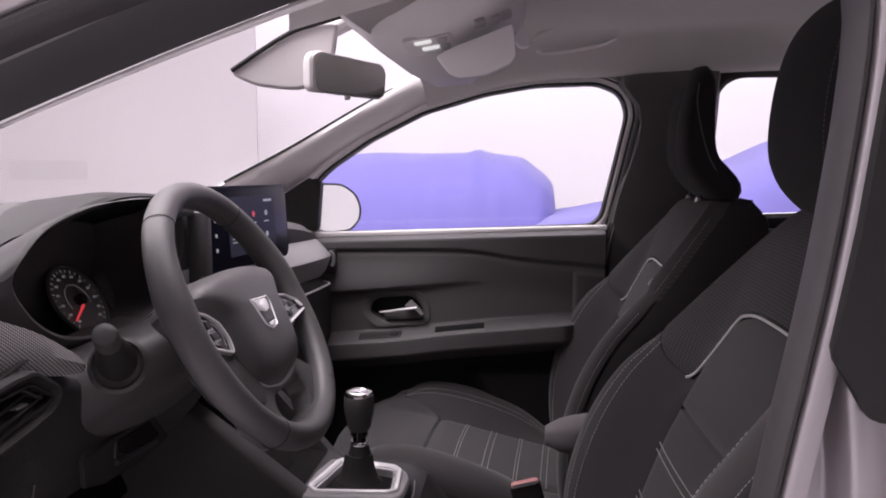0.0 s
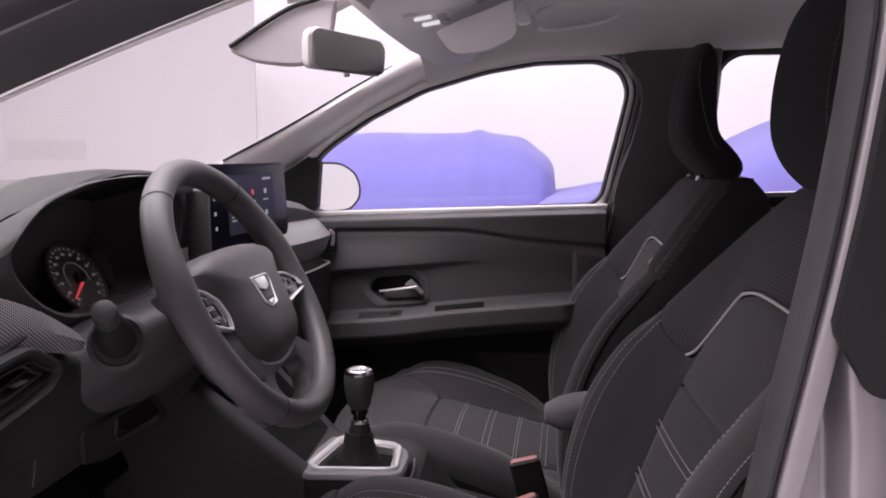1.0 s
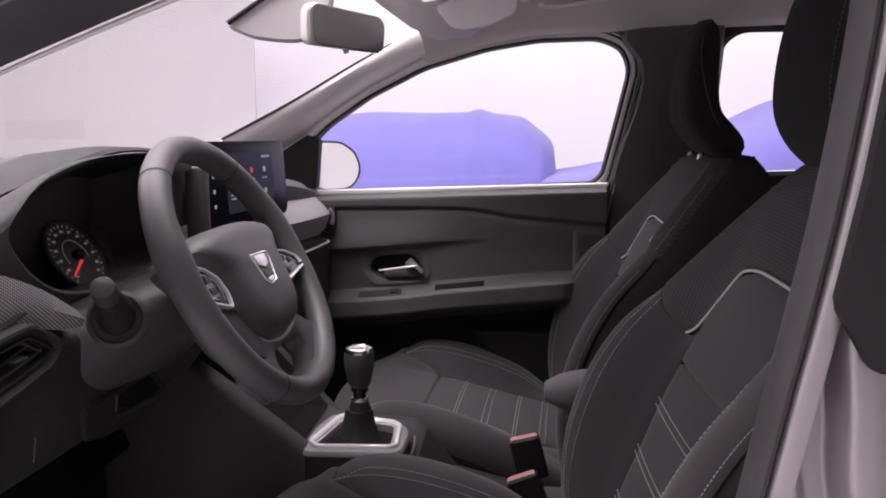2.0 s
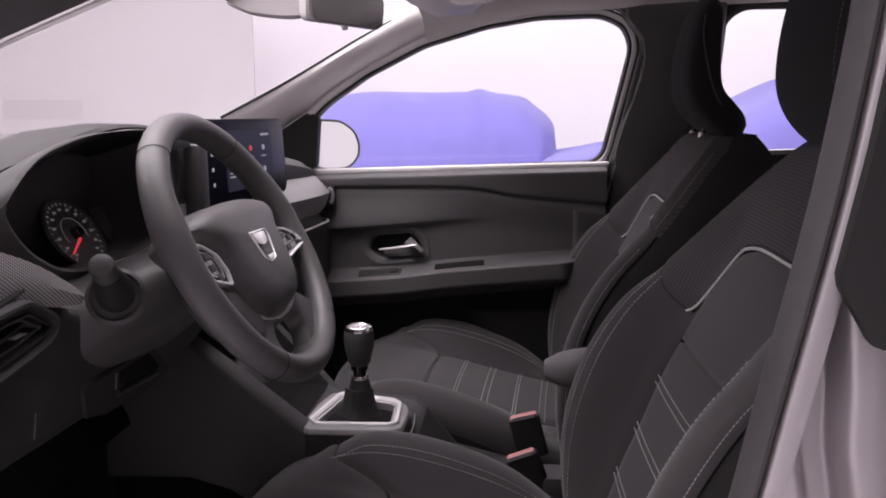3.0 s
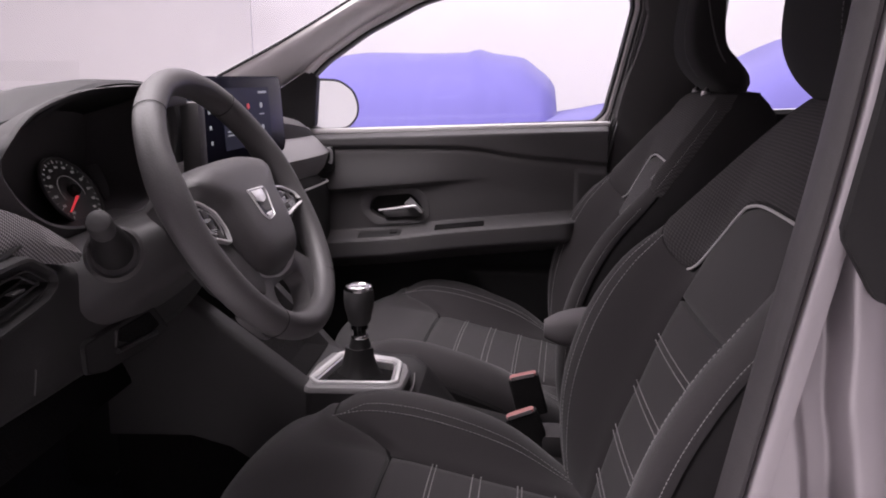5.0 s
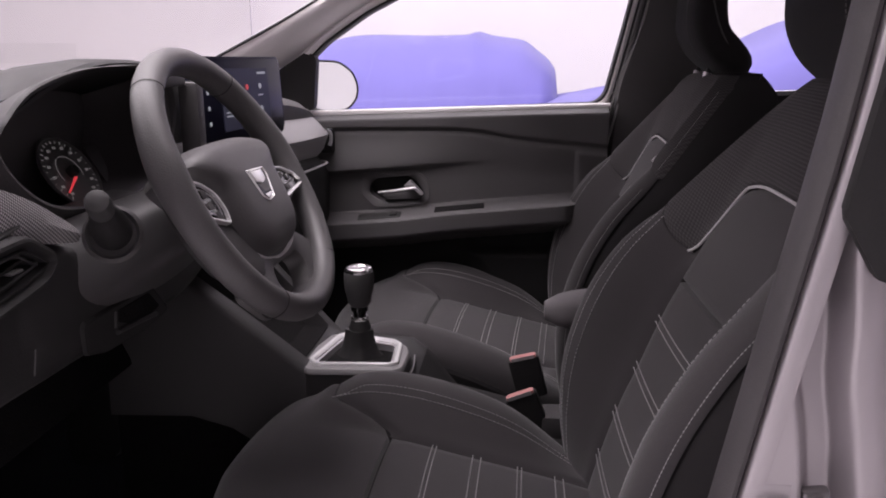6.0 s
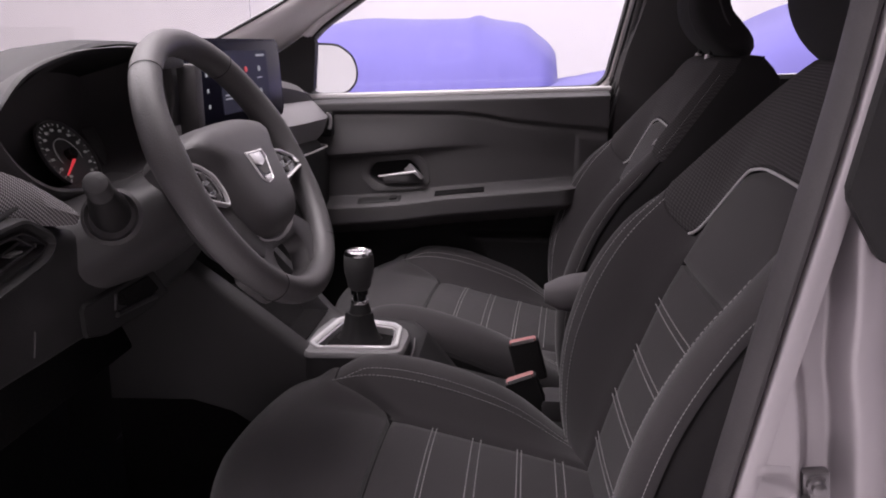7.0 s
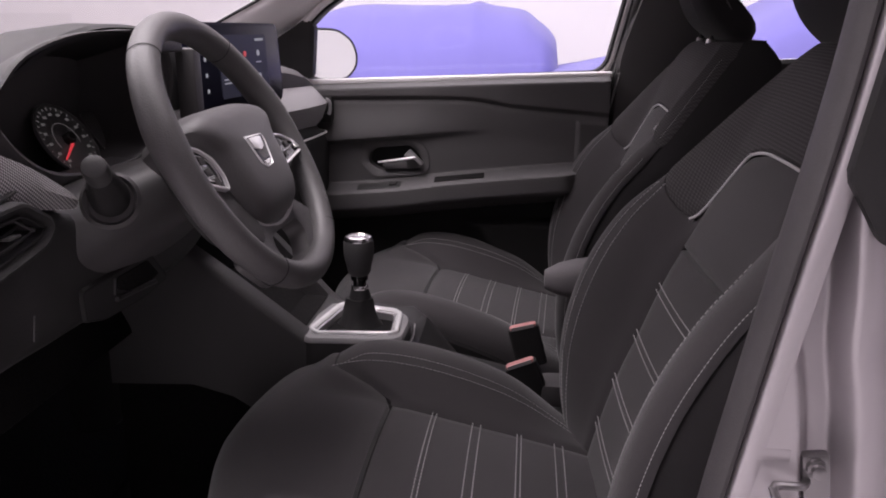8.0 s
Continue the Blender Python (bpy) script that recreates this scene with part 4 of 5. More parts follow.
def front_seam(u):
    au = abs(u)
    return v_at(-0.196) if au < 0.49 else v_at(-0.196 - 0.100 * smooth(0.49, 0.72, au))


rings = []
for v in np.linspace(0, 1, 50):
    top = [cushion(u, v) - Vector((0, 0, 0.008)) + Vector((0.006 if v < 0.3 else 0, 0, 0)) for u in np.linspace(-1, 1, 29)]
    zb = min(0.44, min(p.z for p in top) - 0.02)
    w = cush_w(top[0].x)
    low = [Vector((top[0].x + (0.03 if v < 0.2 else 0), SY + s * w * 0.97, zb + (0.03 if abs(s) == 1 else 0))) for s in (1, 0.9, 0.3, -0.3, -0.9, -1)]
    rings.append(top + low)
part("cushion_shell", loft(rings), M_BLACKFAB, seat, "black fabric sides of the seat cushion")
part("nose_panel", patch(cushion, lambda a, b: (-0.985 + 1.97 * a, 0.02 + (front_seam(-0.985 + 1.97 * a) - 0.002 - 0.02) * b), 44, 30, 0.006, (0.004, 0, -0.012), 0.05), M_FABRIC, seat)
part("centre_panel", patch(cushion, lambda a, b: (-0.485 + 0.97 * a, v_at(-0.1925) + (1.0 - v_at(-0.1925)) * b), 20, 34, 0.006, (0, 0, -0.02), 0.05), M_FABRIC, seat)
for s in (1, -1):
    part("cushion_bolster", patch(cushion, lambda a, b, s=s: (s * (0.492 + 0.493 * (a if s > 0 else 1 - a)), front_seam(s * (0.492 + 0.493 * (a if s > 0 else 1 - a))) + 0.003 + (0.99 - front_seam(s * (0.492 + 0.493 * (a if s > 0 else 1 - a)))) * b), 18, 34, 0.006, (0, 0, -0.02), 0.08), M_FABRIC, seat)
lines = []
for x in (-0.130, -0.068, -0.008, 0.050):
    for d in (-0.0045, 0.0045):
        lines.append([on(cushion, u, v_at(x + d), 0.0066) for u in np.linspace(-0.475, 0.475, 12)])
tagged(part("cross_stitching", stitches(lines, 0.006, 0.0010, 0.0009), M_THREAD, seat, "pale double stitching"), kind="stuff")
lines = []
for s in (1, -1):
    for q, d in ((0.690, 0.0), (0.725, 0.006)):
        pts = [on(cushion, s * (0.68 + (q - 0.68) * smooth(0, 0.12, t)), v_at(-0.292 + d) + (0.985 - v_at(-0.292)) * t, 0.0066) for t in np.linspace(0, 1, 30)]
        lines.append(pts)
tagged(part("bolster_stitching", stitches(lines), M_THREAD, seat, "pale dashed seam stitching"), kind="stuff")
part("side_cover", box(0.0, 0.665, 0.42, 0.42, 0.02, 0.10, 0.012), M_DEEP, seat)
part("side_cover", box(0.0, 1.195, 0.42, 0.42, 0.02, 0.10, 0.012), M_DEEP, seat)
for dy in (-0.19, 0.19):
    part("seat_rail", box(-0.05, SY + dy, 0.35, 0.56, 0.03, 0.06, 0.006), M_DEEP, seat)

HEAD_DROP = 0.028
HEAD_BACK = 0.010
HEAD = [(0.320, 1.374), (0.300, 1.345), (0.285, 1.295), (0.282, 1.243), (0.294, 1.205), (0.318, 1.175), (0.351, 1.154), (0.388, 1.150), (0.404, 1.163), (0.402, 1.184), (0.383, 1.206), (0.354, 1.238), (0.346, 1.295), (0.345, 1.352), (0.336, 1.374)]
hp = [(p.x + HEAD_BACK, p.y - HEAD_DROP + 0.030 * smooth(1.22, 1.37, p.y)) for p in spline([(x, z, 0) for x, z in HEAD], 44, True)]
cx_, cz_ = 0.322 + HEAD_BACK, 1.262 - HEAD_DROP


def head_ring(y, k, dz=0.0):
    return [Vector((cx_ + (x - cx_) * k + 0.012 * (1 - k), SY + y, cz_ + (z - cz_) * (0.4 + 0.6 * k) + dz)) for x, z in hp]


headrest = part("headrest", loft([head_ring(0.138 * math.sin(a), 0.25 + 0.79 * math.cos(a) ** 0.42) for a in np.linspace(-1.57, 1.57, 31)]), M_BLACKFAB, seat, "black fabric headrest")
fz = sorted((z, x) for x, z in hp if x < 0.328 and 1.142 < z < 1.36 and (x < 0.31 or z < 1.212 or z > 1.302))
lines = []
lines.append([Vector((cx_ + (x - cx_) * 1.005 - 0.002, SY - 0.1025, z)) for z, x in fz[::2]])
seam_line = spline([(0.322, -0.1345, 1.340), (0.320, -0.1375, 1.30), (0.334, -0.1385, 1.235), (0.352, -0.1375, 1.19), (0.378, -0.1335, 1.160)], 24)
part("headrest_seam", tube([Vector((p.x, SY + p.y, p.z)) for p in seam_line], 0.0016, n=6), M_SOFT, headrest, "piped headrest seam")
tagged(part("headrest_stitching", stitches(lines, 0.0035, 0.002, 0.0006), M_GREYPL, headrest), kind="stuff")
for dy in (-0.06, 0.06):
    part("headrest_post", tube([Vector((0.343, SY + dy, 1.140)), Vector((0.330, SY + dy, 1.06))], 0.0045, n=8), M_DEEP, seat)
    part("post_guide", tube([Vector((0.343, SY + dy, 1.150)), Vector((0.338, SY + dy, 1.125))], 0.008, n=10), M_STEEL, seat, "steel headrest post guide")

seat2 = copy_thing(seat, Matrix.Translation((0.036, 0.93 + 0.71, 0.305)) @ Matrix.Rotation(-0.05, 4, "Z"))
for ob in seat2.children:
    if ob.name.startswith("headrest"):
        ob.location.z += HEAD_DROP - 0.007
        ob.location.x += 0.002
tagged(seat2, "charcoal fabric front passenger seat with pale stitching beside the closed door")
arm = [Vector((x, 1.235, z)) for x, z in ((0.030, 0.770), (0.05, 0.771), (0.10, 0.775), (0.18, 0.785), (0.28, 0.795), (0.36, 0.800))]
rings = []
for i, p in enumerate(spline(arm, 16)):
    f = (0.45, 0.80, 0.95)[i] if i < 3 else 1.0
    rings.append([p + Vector((0, 0.036 * f * math.copysign(abs(math.cos(t)) ** 0.7, math.cos(t)), 0.030 * f * math.copysign(abs(math.sin(t)) ** 0.7, math.sin(t)))) for t in (2 * math.pi * k / 20 for k in range(20))])
part("armrest", loft(rings), M_ARM, seat, "folding fabric armrest, lightened in colour for its lit top")

# ---- centre console, gear lever, buckles ----
console = thing("centre_console", (-0.2, 1.27, 0.32), "black plastic centre console between the front seats", "centre console")


def console_section(x, zt, y0, y1, zb=0.32, dip=0.0):
    o = [(y0 - 0.012, zb), (y0, zt - 0.014), (y0 + 0.005, zt - 0.005), (y0 + 0.014, zt), (y0 + 0.036, zt), (y0 + 0.041, zt - 0.002 - dip), (y1 - 0.041, zt - 0.002 - dip), (y1 - 0.036, zt), (y1 - 0.014, zt), (y1 - 0.005, zt - 0.005), (y1, zt - 0.014), (y1 + 0.012, zb)]
    return [Vector((x, y, z)) for y, z in o]


TUNNEL = ((-0.65, 0.858, 1.12, 1.46), (-0.52, 0.832, 1.13, 1.44), (-0.46, 0.782, 1.14, 1.42), (-0.40, 0.730, 1.150, 1.40), (-0.355, 0.690, 1.158, 1.385), (-0.33, 0.672, 1.155, 1.38), (-0.20, 0.668, 1.155, 1.375), (-0.175, 0.650, 1.165, 1.372), (-0.12, 0.585, 1.175, 1.365), (0.02, 0.555, 1.18, 1.36), (0.30, 0.55, 1.18, 1.36))
part("tunnel", loft([console_section(*row, zb, dip) for row, zb, dip in zip(TUNNEL[:8], (0.612, 0.612, 0.590, 0.545, 0.50, 0.46, 0.40, 0.36), (0.06, 0.06, 0.06, 0.045, 0.002, 0, 0, 0))]), M_TUNNEL, console)
# black floor sheet deepens the shade in the recess by colour
part("console_recess", loft([[Vector((x, y, zt - dip + dz)) for y, dz in ((y0 + 0.043, 0.0), (y1 - 0.043, 0.0), (y1 - 0.043, -0.006), (y0 + 0.043, -0.006))] for (x, zt, y0, y1), dip in zip(TUNNEL[:5], (0.06, 0.06, 0.06, 0.045, 0.002))]), M_CARPET, console, "recess floor ahead of the gear lever, blackened for shade")
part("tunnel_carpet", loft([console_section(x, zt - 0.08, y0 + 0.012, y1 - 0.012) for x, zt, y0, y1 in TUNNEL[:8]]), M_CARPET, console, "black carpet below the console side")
part("rear_tunnel", loft([console_section(*row) for row in TUNNEL[7:]]), M_DEEP, console, "black console between the seats")
gp = [(-0.368, 1.194), (-0.341, 1.323), (-0.200, 1.281), (-0.190, 1.247), (-0.192, 1.177), (-0.209, 1.164), (-0.343, 1.154)]
gtop = rounded(gp, 0.010)
part("gear_plate", loft([[Vector((x, y, z)) for x, y in o] for o, z in ((grown(gtop, 0.001), 0.676), (gtop, 0.680), (grown(gtop, -0.003), 0.6835), (grown(gtop, -0.016), 0.6845), (grown(gtop, -0.020), 0.668))], True, False), M_MIDPL, console, "satin grey gear lever plate")
part("plate_skirt", loft([[Vector((x, y, z)) for x, y in o] for o, z in ((grown(gtop, 0.003), 0.640), (grown(gtop, 0.0005), 0.6755), (grown(gtop, -0.004), 0.677))], True, False), M_TUNNEL, console, "dark skirt of the gear lever plate")
rp = rounded([(-0.348, 1.188), (-0.327, 1.304), (-0.314, 1.315), (-0.221, 1.290), (-0.206, 1.272), (-0.200, 1.189), (-0.213, 1.178), (-0.331, 1.169)], 0.006)
rings = [[Vector((x, y, z)) for x, y in o] for o, z in ((rp, 0.684), (grown(rp, -0.0006), 0.6885), (grown(rp, -0.002), 0.6900), (grown(rp, -0.0065), 0.6895), (grown(rp, -0.010), 0.686), (grown(rp, -0.0105), 0.672))]
part("chrome_rim", loft(rings, True, False), M_TRIM, console, "bright chrome rim round the gear boot")
part("inner_rim", loft([[Vector((x, y, z)) for x, y in grown(rp, g)] for g, z in ((-0.0105, 0.6845), (-0.014, 0.6835), (-0.0155, 0.672))], True, False), M_SATIN, console)
part("boot_well", prism(grown(rp, -0.012), Matrix.Translation((0, 0, 0.6732)), 0.0008), M_CARPET, console)
rings = []
for r, z in ((0.036, 0.6742), (0.030, 0.682), (0.026, 0.694), (0.0235, 0.706), (0.0215, 0.720)):
    rings.append([Vector((-0.277 + r * math.cos(t) * (1 + 0.10 * math.cos(4 * t)), 1.252 + r * 0.85 * math.sin(t) * (1 + 0.10 * math.cos(4 * t)), z)) for t in (2 * math.pi * k / 32 for k in range(32))])
part("gear_boot", loft(rings), M_DEEP, console, "black leatherette gear boot")
part("side_seam", tube(spline([(-0.1885, 1.290, 0.6615), (-0.184, 1.25, 0.6600), (-0.184, 1.215, 0.6600), (-0.186, 1.182, 0.6605)], 8), 0.0014, n=6), M_MIDPL, console)

gear = thing("gear_lever", (-0.27, 1.268, 0.69), "black gear lever with a chrome-capped knob", "gear lever")


GA = (0.0, 0.0, 1.0)
GC = (-0.276, 1.255, 0.684)
part("boot_neck", turned([(0.0225, 0.0), (0.0215, 0.018), (0.0185, 0.038), (0.0158, 0.047), (0.0150, 0.052)], GC, GA), M_DEEP, gear)
part("collar_ring", turned([(0.0135, 0.050), (0.0148, 0.052), (0.0148, 0.056), (0.0135, 0.058)], GC, GA), M_CHROME, gear, "chrome collar ring")
part("shaft", turned([(0.011, 0.055), (0.011, 0.066), (0.0145, 0.068), (0.0145, 0.077), (0.013, 0.079)], GC, GA), M_GLOSS, gear)
part("knob", turned([(0.0145, 0.076), (0.0190, 0.082), (0.0205, 0.092), (0.0240, 0.106), (0.0252, 0.122), (0.0246, 0.133), (0.0238, 0.136)], GC, GA), M_SOFT, gear)
part("knob_cap", turned([(0.0238, 0.135), (0.0240, 0.138), (0.0215, 0.1425), (0.0185, 0.1435), (0.0175, 0.1420), (0.008, 0.1415), (0.001, 0.1413)], GC, GA), M_CHROME, gear, "polished chrome knob cap")


def buckle(at, lean):
    b = thing("seat_belt_buckle", at, "black seat belt buckle with a red release button", "seat belt buckle", "seat belt buckles")
    m = Matrix.Translation(at) @ pose(0, 0, 0, 0, lean, 0)
    part("body", prism(rounded([(-0.027, -0.011), (0.027, -0.011), (0.027, 0.011), (-0.027, 0.011)], 0.005), m @ pose(0, 0, -0.075), 0.073, 0.002), M_DEEP, b)
    part("button", prism(rounded([(-0.0235, -0.0082), (0.0235, -0.0082), (0.0235, 0.0082), (-0.0235, 0.0082)], 0.004), m @ pose(0, 0, -0.007), 0.009, 0.0025), M_RED, b, "red release button")
    part("slot", prism([(-0.02, -0.0115), (0.02, -0.0115), (0.02, -0.0125), (-0.02, -0.0125)], m @ pose(0, 0, -0.002), 0.006), M_SATIN, b)
    part("strap", tube([m @ Vector((0, 0, -0.07)), m @ Vector((0.01, 0, -0.13)), m @ Vector((0.03, 0, -0.19))], 0.018, 0.006, 8), M_DEEP, b)


buckle((-0.002, 1.34, 0.6465), -15)
buckle((-0.005, 1.235, 0.6225), -22)
part("handbrake_cover", box(0.06, 1.25, 0.565, 0.06, 0.06, 0.05, 0.012), M_GREYPL, console)

# ---- dashboard ----
dash = thing("dashboard", (-0.6, YC, 0.5), "dark grey moulded dashboard with woven textile band", "dashboard")
top_z = curve_of([(0.64, 1.060), (0.70, 1.082), (0.80, 1.10), (1.2, 1.105), (1.5, 1.092), (1.72, 1.068), (1.85, 1.046), (1.90, 1.030)])
band_z = curve_of([(1.2, 1.06), (1.5, 1.050), (1.6, 1.046), (1.85, 1.034)])
rear_x = curve_of([(0.64, -0.60), (0.70, -0.67), (0.90, -0.68), (1.18, -0.66), (1.24, -0.55), (1.5, -0.50), (1.75, -0.500), (1.90, -0.52)])
rings = []
for y in np.linspace(0.655, 1.90, 40):
    z, x = top_z(y), rear_x(y)
    o = spline([(x, z - 0.045, 0), (x + 0.006, z - 0.022, 0), (x - 0.010, z - 0.004, 0), (x - 0.06, z + 0.002, 0), (-0.80, z - 0.008, 0), (-0.96, z - 0.05, 0), (-1.0, z - 0.075, 0)], 20)
    rings.append([Vector((p.x, y, p.y)) for p in o] + [Vector((-1.0, y, z - 0.14)), Vector((x - 0.03, y, z - 0.13))])
part("top_pad", loft(rings), M_HOOD, dash, "dark grey soft-grain dash top")

# passenger band, strip and lower body
rings = []
for y in np.linspace(1.22, 1.855, 30):
    z = band_z(y)
    f = smooth(1.855, 1.846, y)
    x = rear_x(y) + 0.018 + 0.024 * f
    o = [(x - 0.060, z - 0.009), (x - 0.037, z - 0.012), (x - 0.033, z - 0.0135), (x - 0.016, z - 0.030), (x - 0.0005, z - 0.0475), (x + 0.001, z - 0.050), (x - 0.001, z - 0.056), (x - 0.012, z - 0.085), (x - 0.03, z - 0.105)]
    rings.append([Vector((p[0], y, p[1])) for p in o] + [Vector((x - 0.08, y, z - 0.10)), Vector((x - 0.08, y, z - 0.01))])
part("passenger_band", loft(rings), M_MIDPL, dash, "smooth grey dash panel before the passenger")
strip = [Vector((rear_x(y) + 0.042 - 0.03 * smooth(1.80, 1.865, y), y, band_z(y) - 0.114)) for y in np.linspace(1.22, 1.845, 24)]
part("silver_strip", tube(strip, 0.0035, 0.0025, 8), M_SATIN, dash, "satin silver strip")
vent_r = [Vector((-0.474, 1.846, 0.992)), Vector((-0.466, 1.850, 0.984)), Vector((-0.466, 1.852, 0.966)), Vector((-0.470, 1.852, 0.956))]
part("end_vent_rim", tube(spline(vent_r, 10), 0.0045, n=8), M_SATIN, dash)
part("end_vent", box(-0.478, 1.868, 0.965, 0.03, 0.03, 0.06, 0.008), M_DEEP, dash)
rings = []
for y in np.linspace(1.13, 1.88, 20):
    z = top_z(y) - 0.13
    o = rounded([(-0.60, 0.50), (-0.52, 0.52), (-0.475, 0.66), (-0.465, z - 0.02), (-0.49, z + 0.02), (-0.62, z + 0.02)], 0.03, 4)
    rings.append([Vector((x + (rear_x(y) + 0.5) * 0.8, y, zz)) for x, zz in o])
# glove box blackened in colour for the footwell's shade
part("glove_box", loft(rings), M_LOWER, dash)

# driver's side: cluster hood, binnacle, textile band, lower panel
LIP = [(0.719, 1.085), (0.736, 1.113), (0.775, 1.138), (0.850, 1.153), (0.95, 1.156), (1.05, 1.154), (1.13, 1.142), (1.175, 1.105), (1.180, 1.060), (1.15, 1.020), (1.06, 0.997), (0.95, 0.994), (0.86, 1.000), (0.805, 1.014), (0.755, 1.044)]
LIP = [(y if y < 0.9 else 0.9 + (y - 0.9) * 0.72, z) for y, z in LIP]
lip = [(p.x, p.y) for p in spline([(y, z, 0) for y, z in LIP], 72, True)]
lc = (0.91, 1.075)


def lip_x(y, z):
    """The hood's rear edge: the brow reaches further back than the chin."""
    return -0.512 + 0.018 * smooth(1.0, 1.16, z)


def lip_ring(k, dx, dz=0.0):
    kz = 1 + (k - 1) * 0.12 if k > 1 else k
    kl = k if k > 1 else 1 + (1 - k) * 3.2
    return [Vector((lip_x(y, z) + dx, lc[0] + (y - lc[0]) * k, lc[1] + (z - lc[1]) * (kz if z > lc[1] else kl) + dz - (0.16 * max(0.0, k - 1) + 0.25 * max(0.0, k - 1.12)) * smooth(0.96, 0.78, y) - (0.42 * max(0.0, -dx - 0.012) * smooth(0.97, 0.84, y) * smooth(1.075, 1.115, z) if k < 1 else 0.0))) for y, z in lip]


part("hood_frame", loft([lip_ring(1.30, -0.20, -0.01), lip_ring(1.20, -0.055, -0.004), lip_ring(1.12, -0.018), lip_ring(1.05, -0.003), lip_ring(1.015, 0.0), lip_ring(1.0, -0.002), lip_ring(0.99, -0.008)], True, False), M_HOOD, dash, "dark grey frame round the instruments")
part("hood_funnel", loft([lip_ring(0.991, -0.007), lip_ring(0.97, -0.03), lip_ring(0.93, -0.075), lip_ring(0.90, -0.13)], True, False), M_FUNNEL, dash, "dark inside of the instrument hood")
brow = [p for p in lip if p[1] > 1.112 and 0.80 < p[0] < 1.19]
brow = sorted(brow)
rings = []
for y, z in brow:
    yy, zz = lc[0] + (y - lc[0]) * 1.12, z + 0.002 - 0.022 * smooth(0.95, 0.75, y)
    fall = 0.40 * smooth(0.95, 0.82, y)
    rings.append([Vector((lip_x(y, z) + dx, yy, zz + dz - fall * max(0.0, -dx - 0.02))) for dx, dz in ((-0.020, -0.006), (-0.010, 0.001), (-0.016, 0.005), (-0.06, 0.006), (-0.14, -0.004), (-0.30, -0.055), (-0.30, -0.075), (-0.06, -0.018))])
part("hood_brow", loft(rings), M_DEEP, dash, "black padded brow above the instruments")
cluster = thing("instrument_cluster", (-0.61, 0.95, 1.0), "black instrument cluster with a white-marked speedometer and red needle", "instrument cluster")
part("face", loft([lip_ring(0.93, -0.125), lip_ring(0.90, -0.128)], True, True), M_CLUSTER, cluster)
dm = rear_plane(-0.600, 32, 0.990, 1.018, 0)
part("dial_ring", loft([[dm @ Vector((math.cos(t) * r, math.sin(t) * r, z)) for t in (2 * math.pi * k / 48 for k in range(48))] for r, z in ((0.050, 0.0), (0.0515, 0.003), (0.053, 0.003), (0.054, 0.0))], True, False), M_CLUSTER, cluster)
part("dial_plate", prism([(math.cos(2 * math.pi * k / 48) * 0.050, math.sin(2 * math.pi * k / 48) * 0.050) for k in range(48)], dm @ pose(0, 0, -0.004), 0.004), M_CLUSTER, cluster)
for k in range(25):
    t = radians(228 - k * 276 / 24)
    big_ = k % 2 == 0
    m = dm @ Matrix.Translation((math.cos(t) * 0.0455, math.sin(t) * 0.0455, 0.001)) @ Matrix.Rotation(t, 4, "Z")
    part("tick", box(0, 0, 0, 0.004 if big_ else 0.003, 0.0012 if big_ else 0.0008, 0.001, 0, m @ Matrix.Identity(4)), M_TICK, cluster)
    if big_:
        m = dm @ Matrix.Translation((math.cos(t) * 0.0375, math.sin(t) * 0.0375, 0.001))
        part("figure_bar", box(0, 0, 0, 0.0062, 0.0036, 0.001, 0.0004, m), M_TICK, cluster)
part("inner_arc", tube([dm @ Vector((math.cos(radians(a)) * 0.024, math.sin(radians(a)) * 0.024, 0.001)) for a in range(-20, 201, 10)], 0.0004, n=4), M_TICK, cluster)
part("needle", tube([dm @ Vector((x, y, 0.008)) for x, y in ((-0.008, -0.010), (-0.020, -0.0165), (-0.041, -0.0275))], 0.0021, 0.0012, 6, taper=lambda t: 1.2 - 0.6 * t), M_NEEDLE, cluster, "glowing red needle")
part("needle_hub", turned([(0.008, 0.0), (0.008, 0.008), (0.006, 0.010)], dm @ Vector((0, 0, 0.0)), dm.to_3x3() @ Vector((0, 0, 1))), M_DEEP, cluster)
part("display", prism(rounded([(0.060, -0.03), (0.095, -0.03), (0.095, 0.03), (0.060, 0.03)], 0.008), dm, 0.002), M_CLUSTER, cluster)

band = []
for y in np.linspace(0.640, 0.785, 24):
    g = 0.012 * math.sin((y - 0.655) * 4)
    zc = curve_of([(0.64, 1.042), (0.70, 1.020), (0.785, 0.986)])(y)
    hh = curve_of([(0.64, 0.026), (0.72, 0.022), (0.77, 0.013), (0.785, 0.009)])(y)
    x = -0.478
    band.append([Vector((x - 0.03, y, zc + hh)), Vector((x, y, zc + hh * 0.96)), Vector((x + 0.008, y, zc)), Vector((x + 0.004, y, zc - hh * 0.96)), Vector((x - 0.03, y, zc - hh))])
part("textile_band", loft(band), M_BANDFAB, dash, "pale grey woven textile band")
rings = []
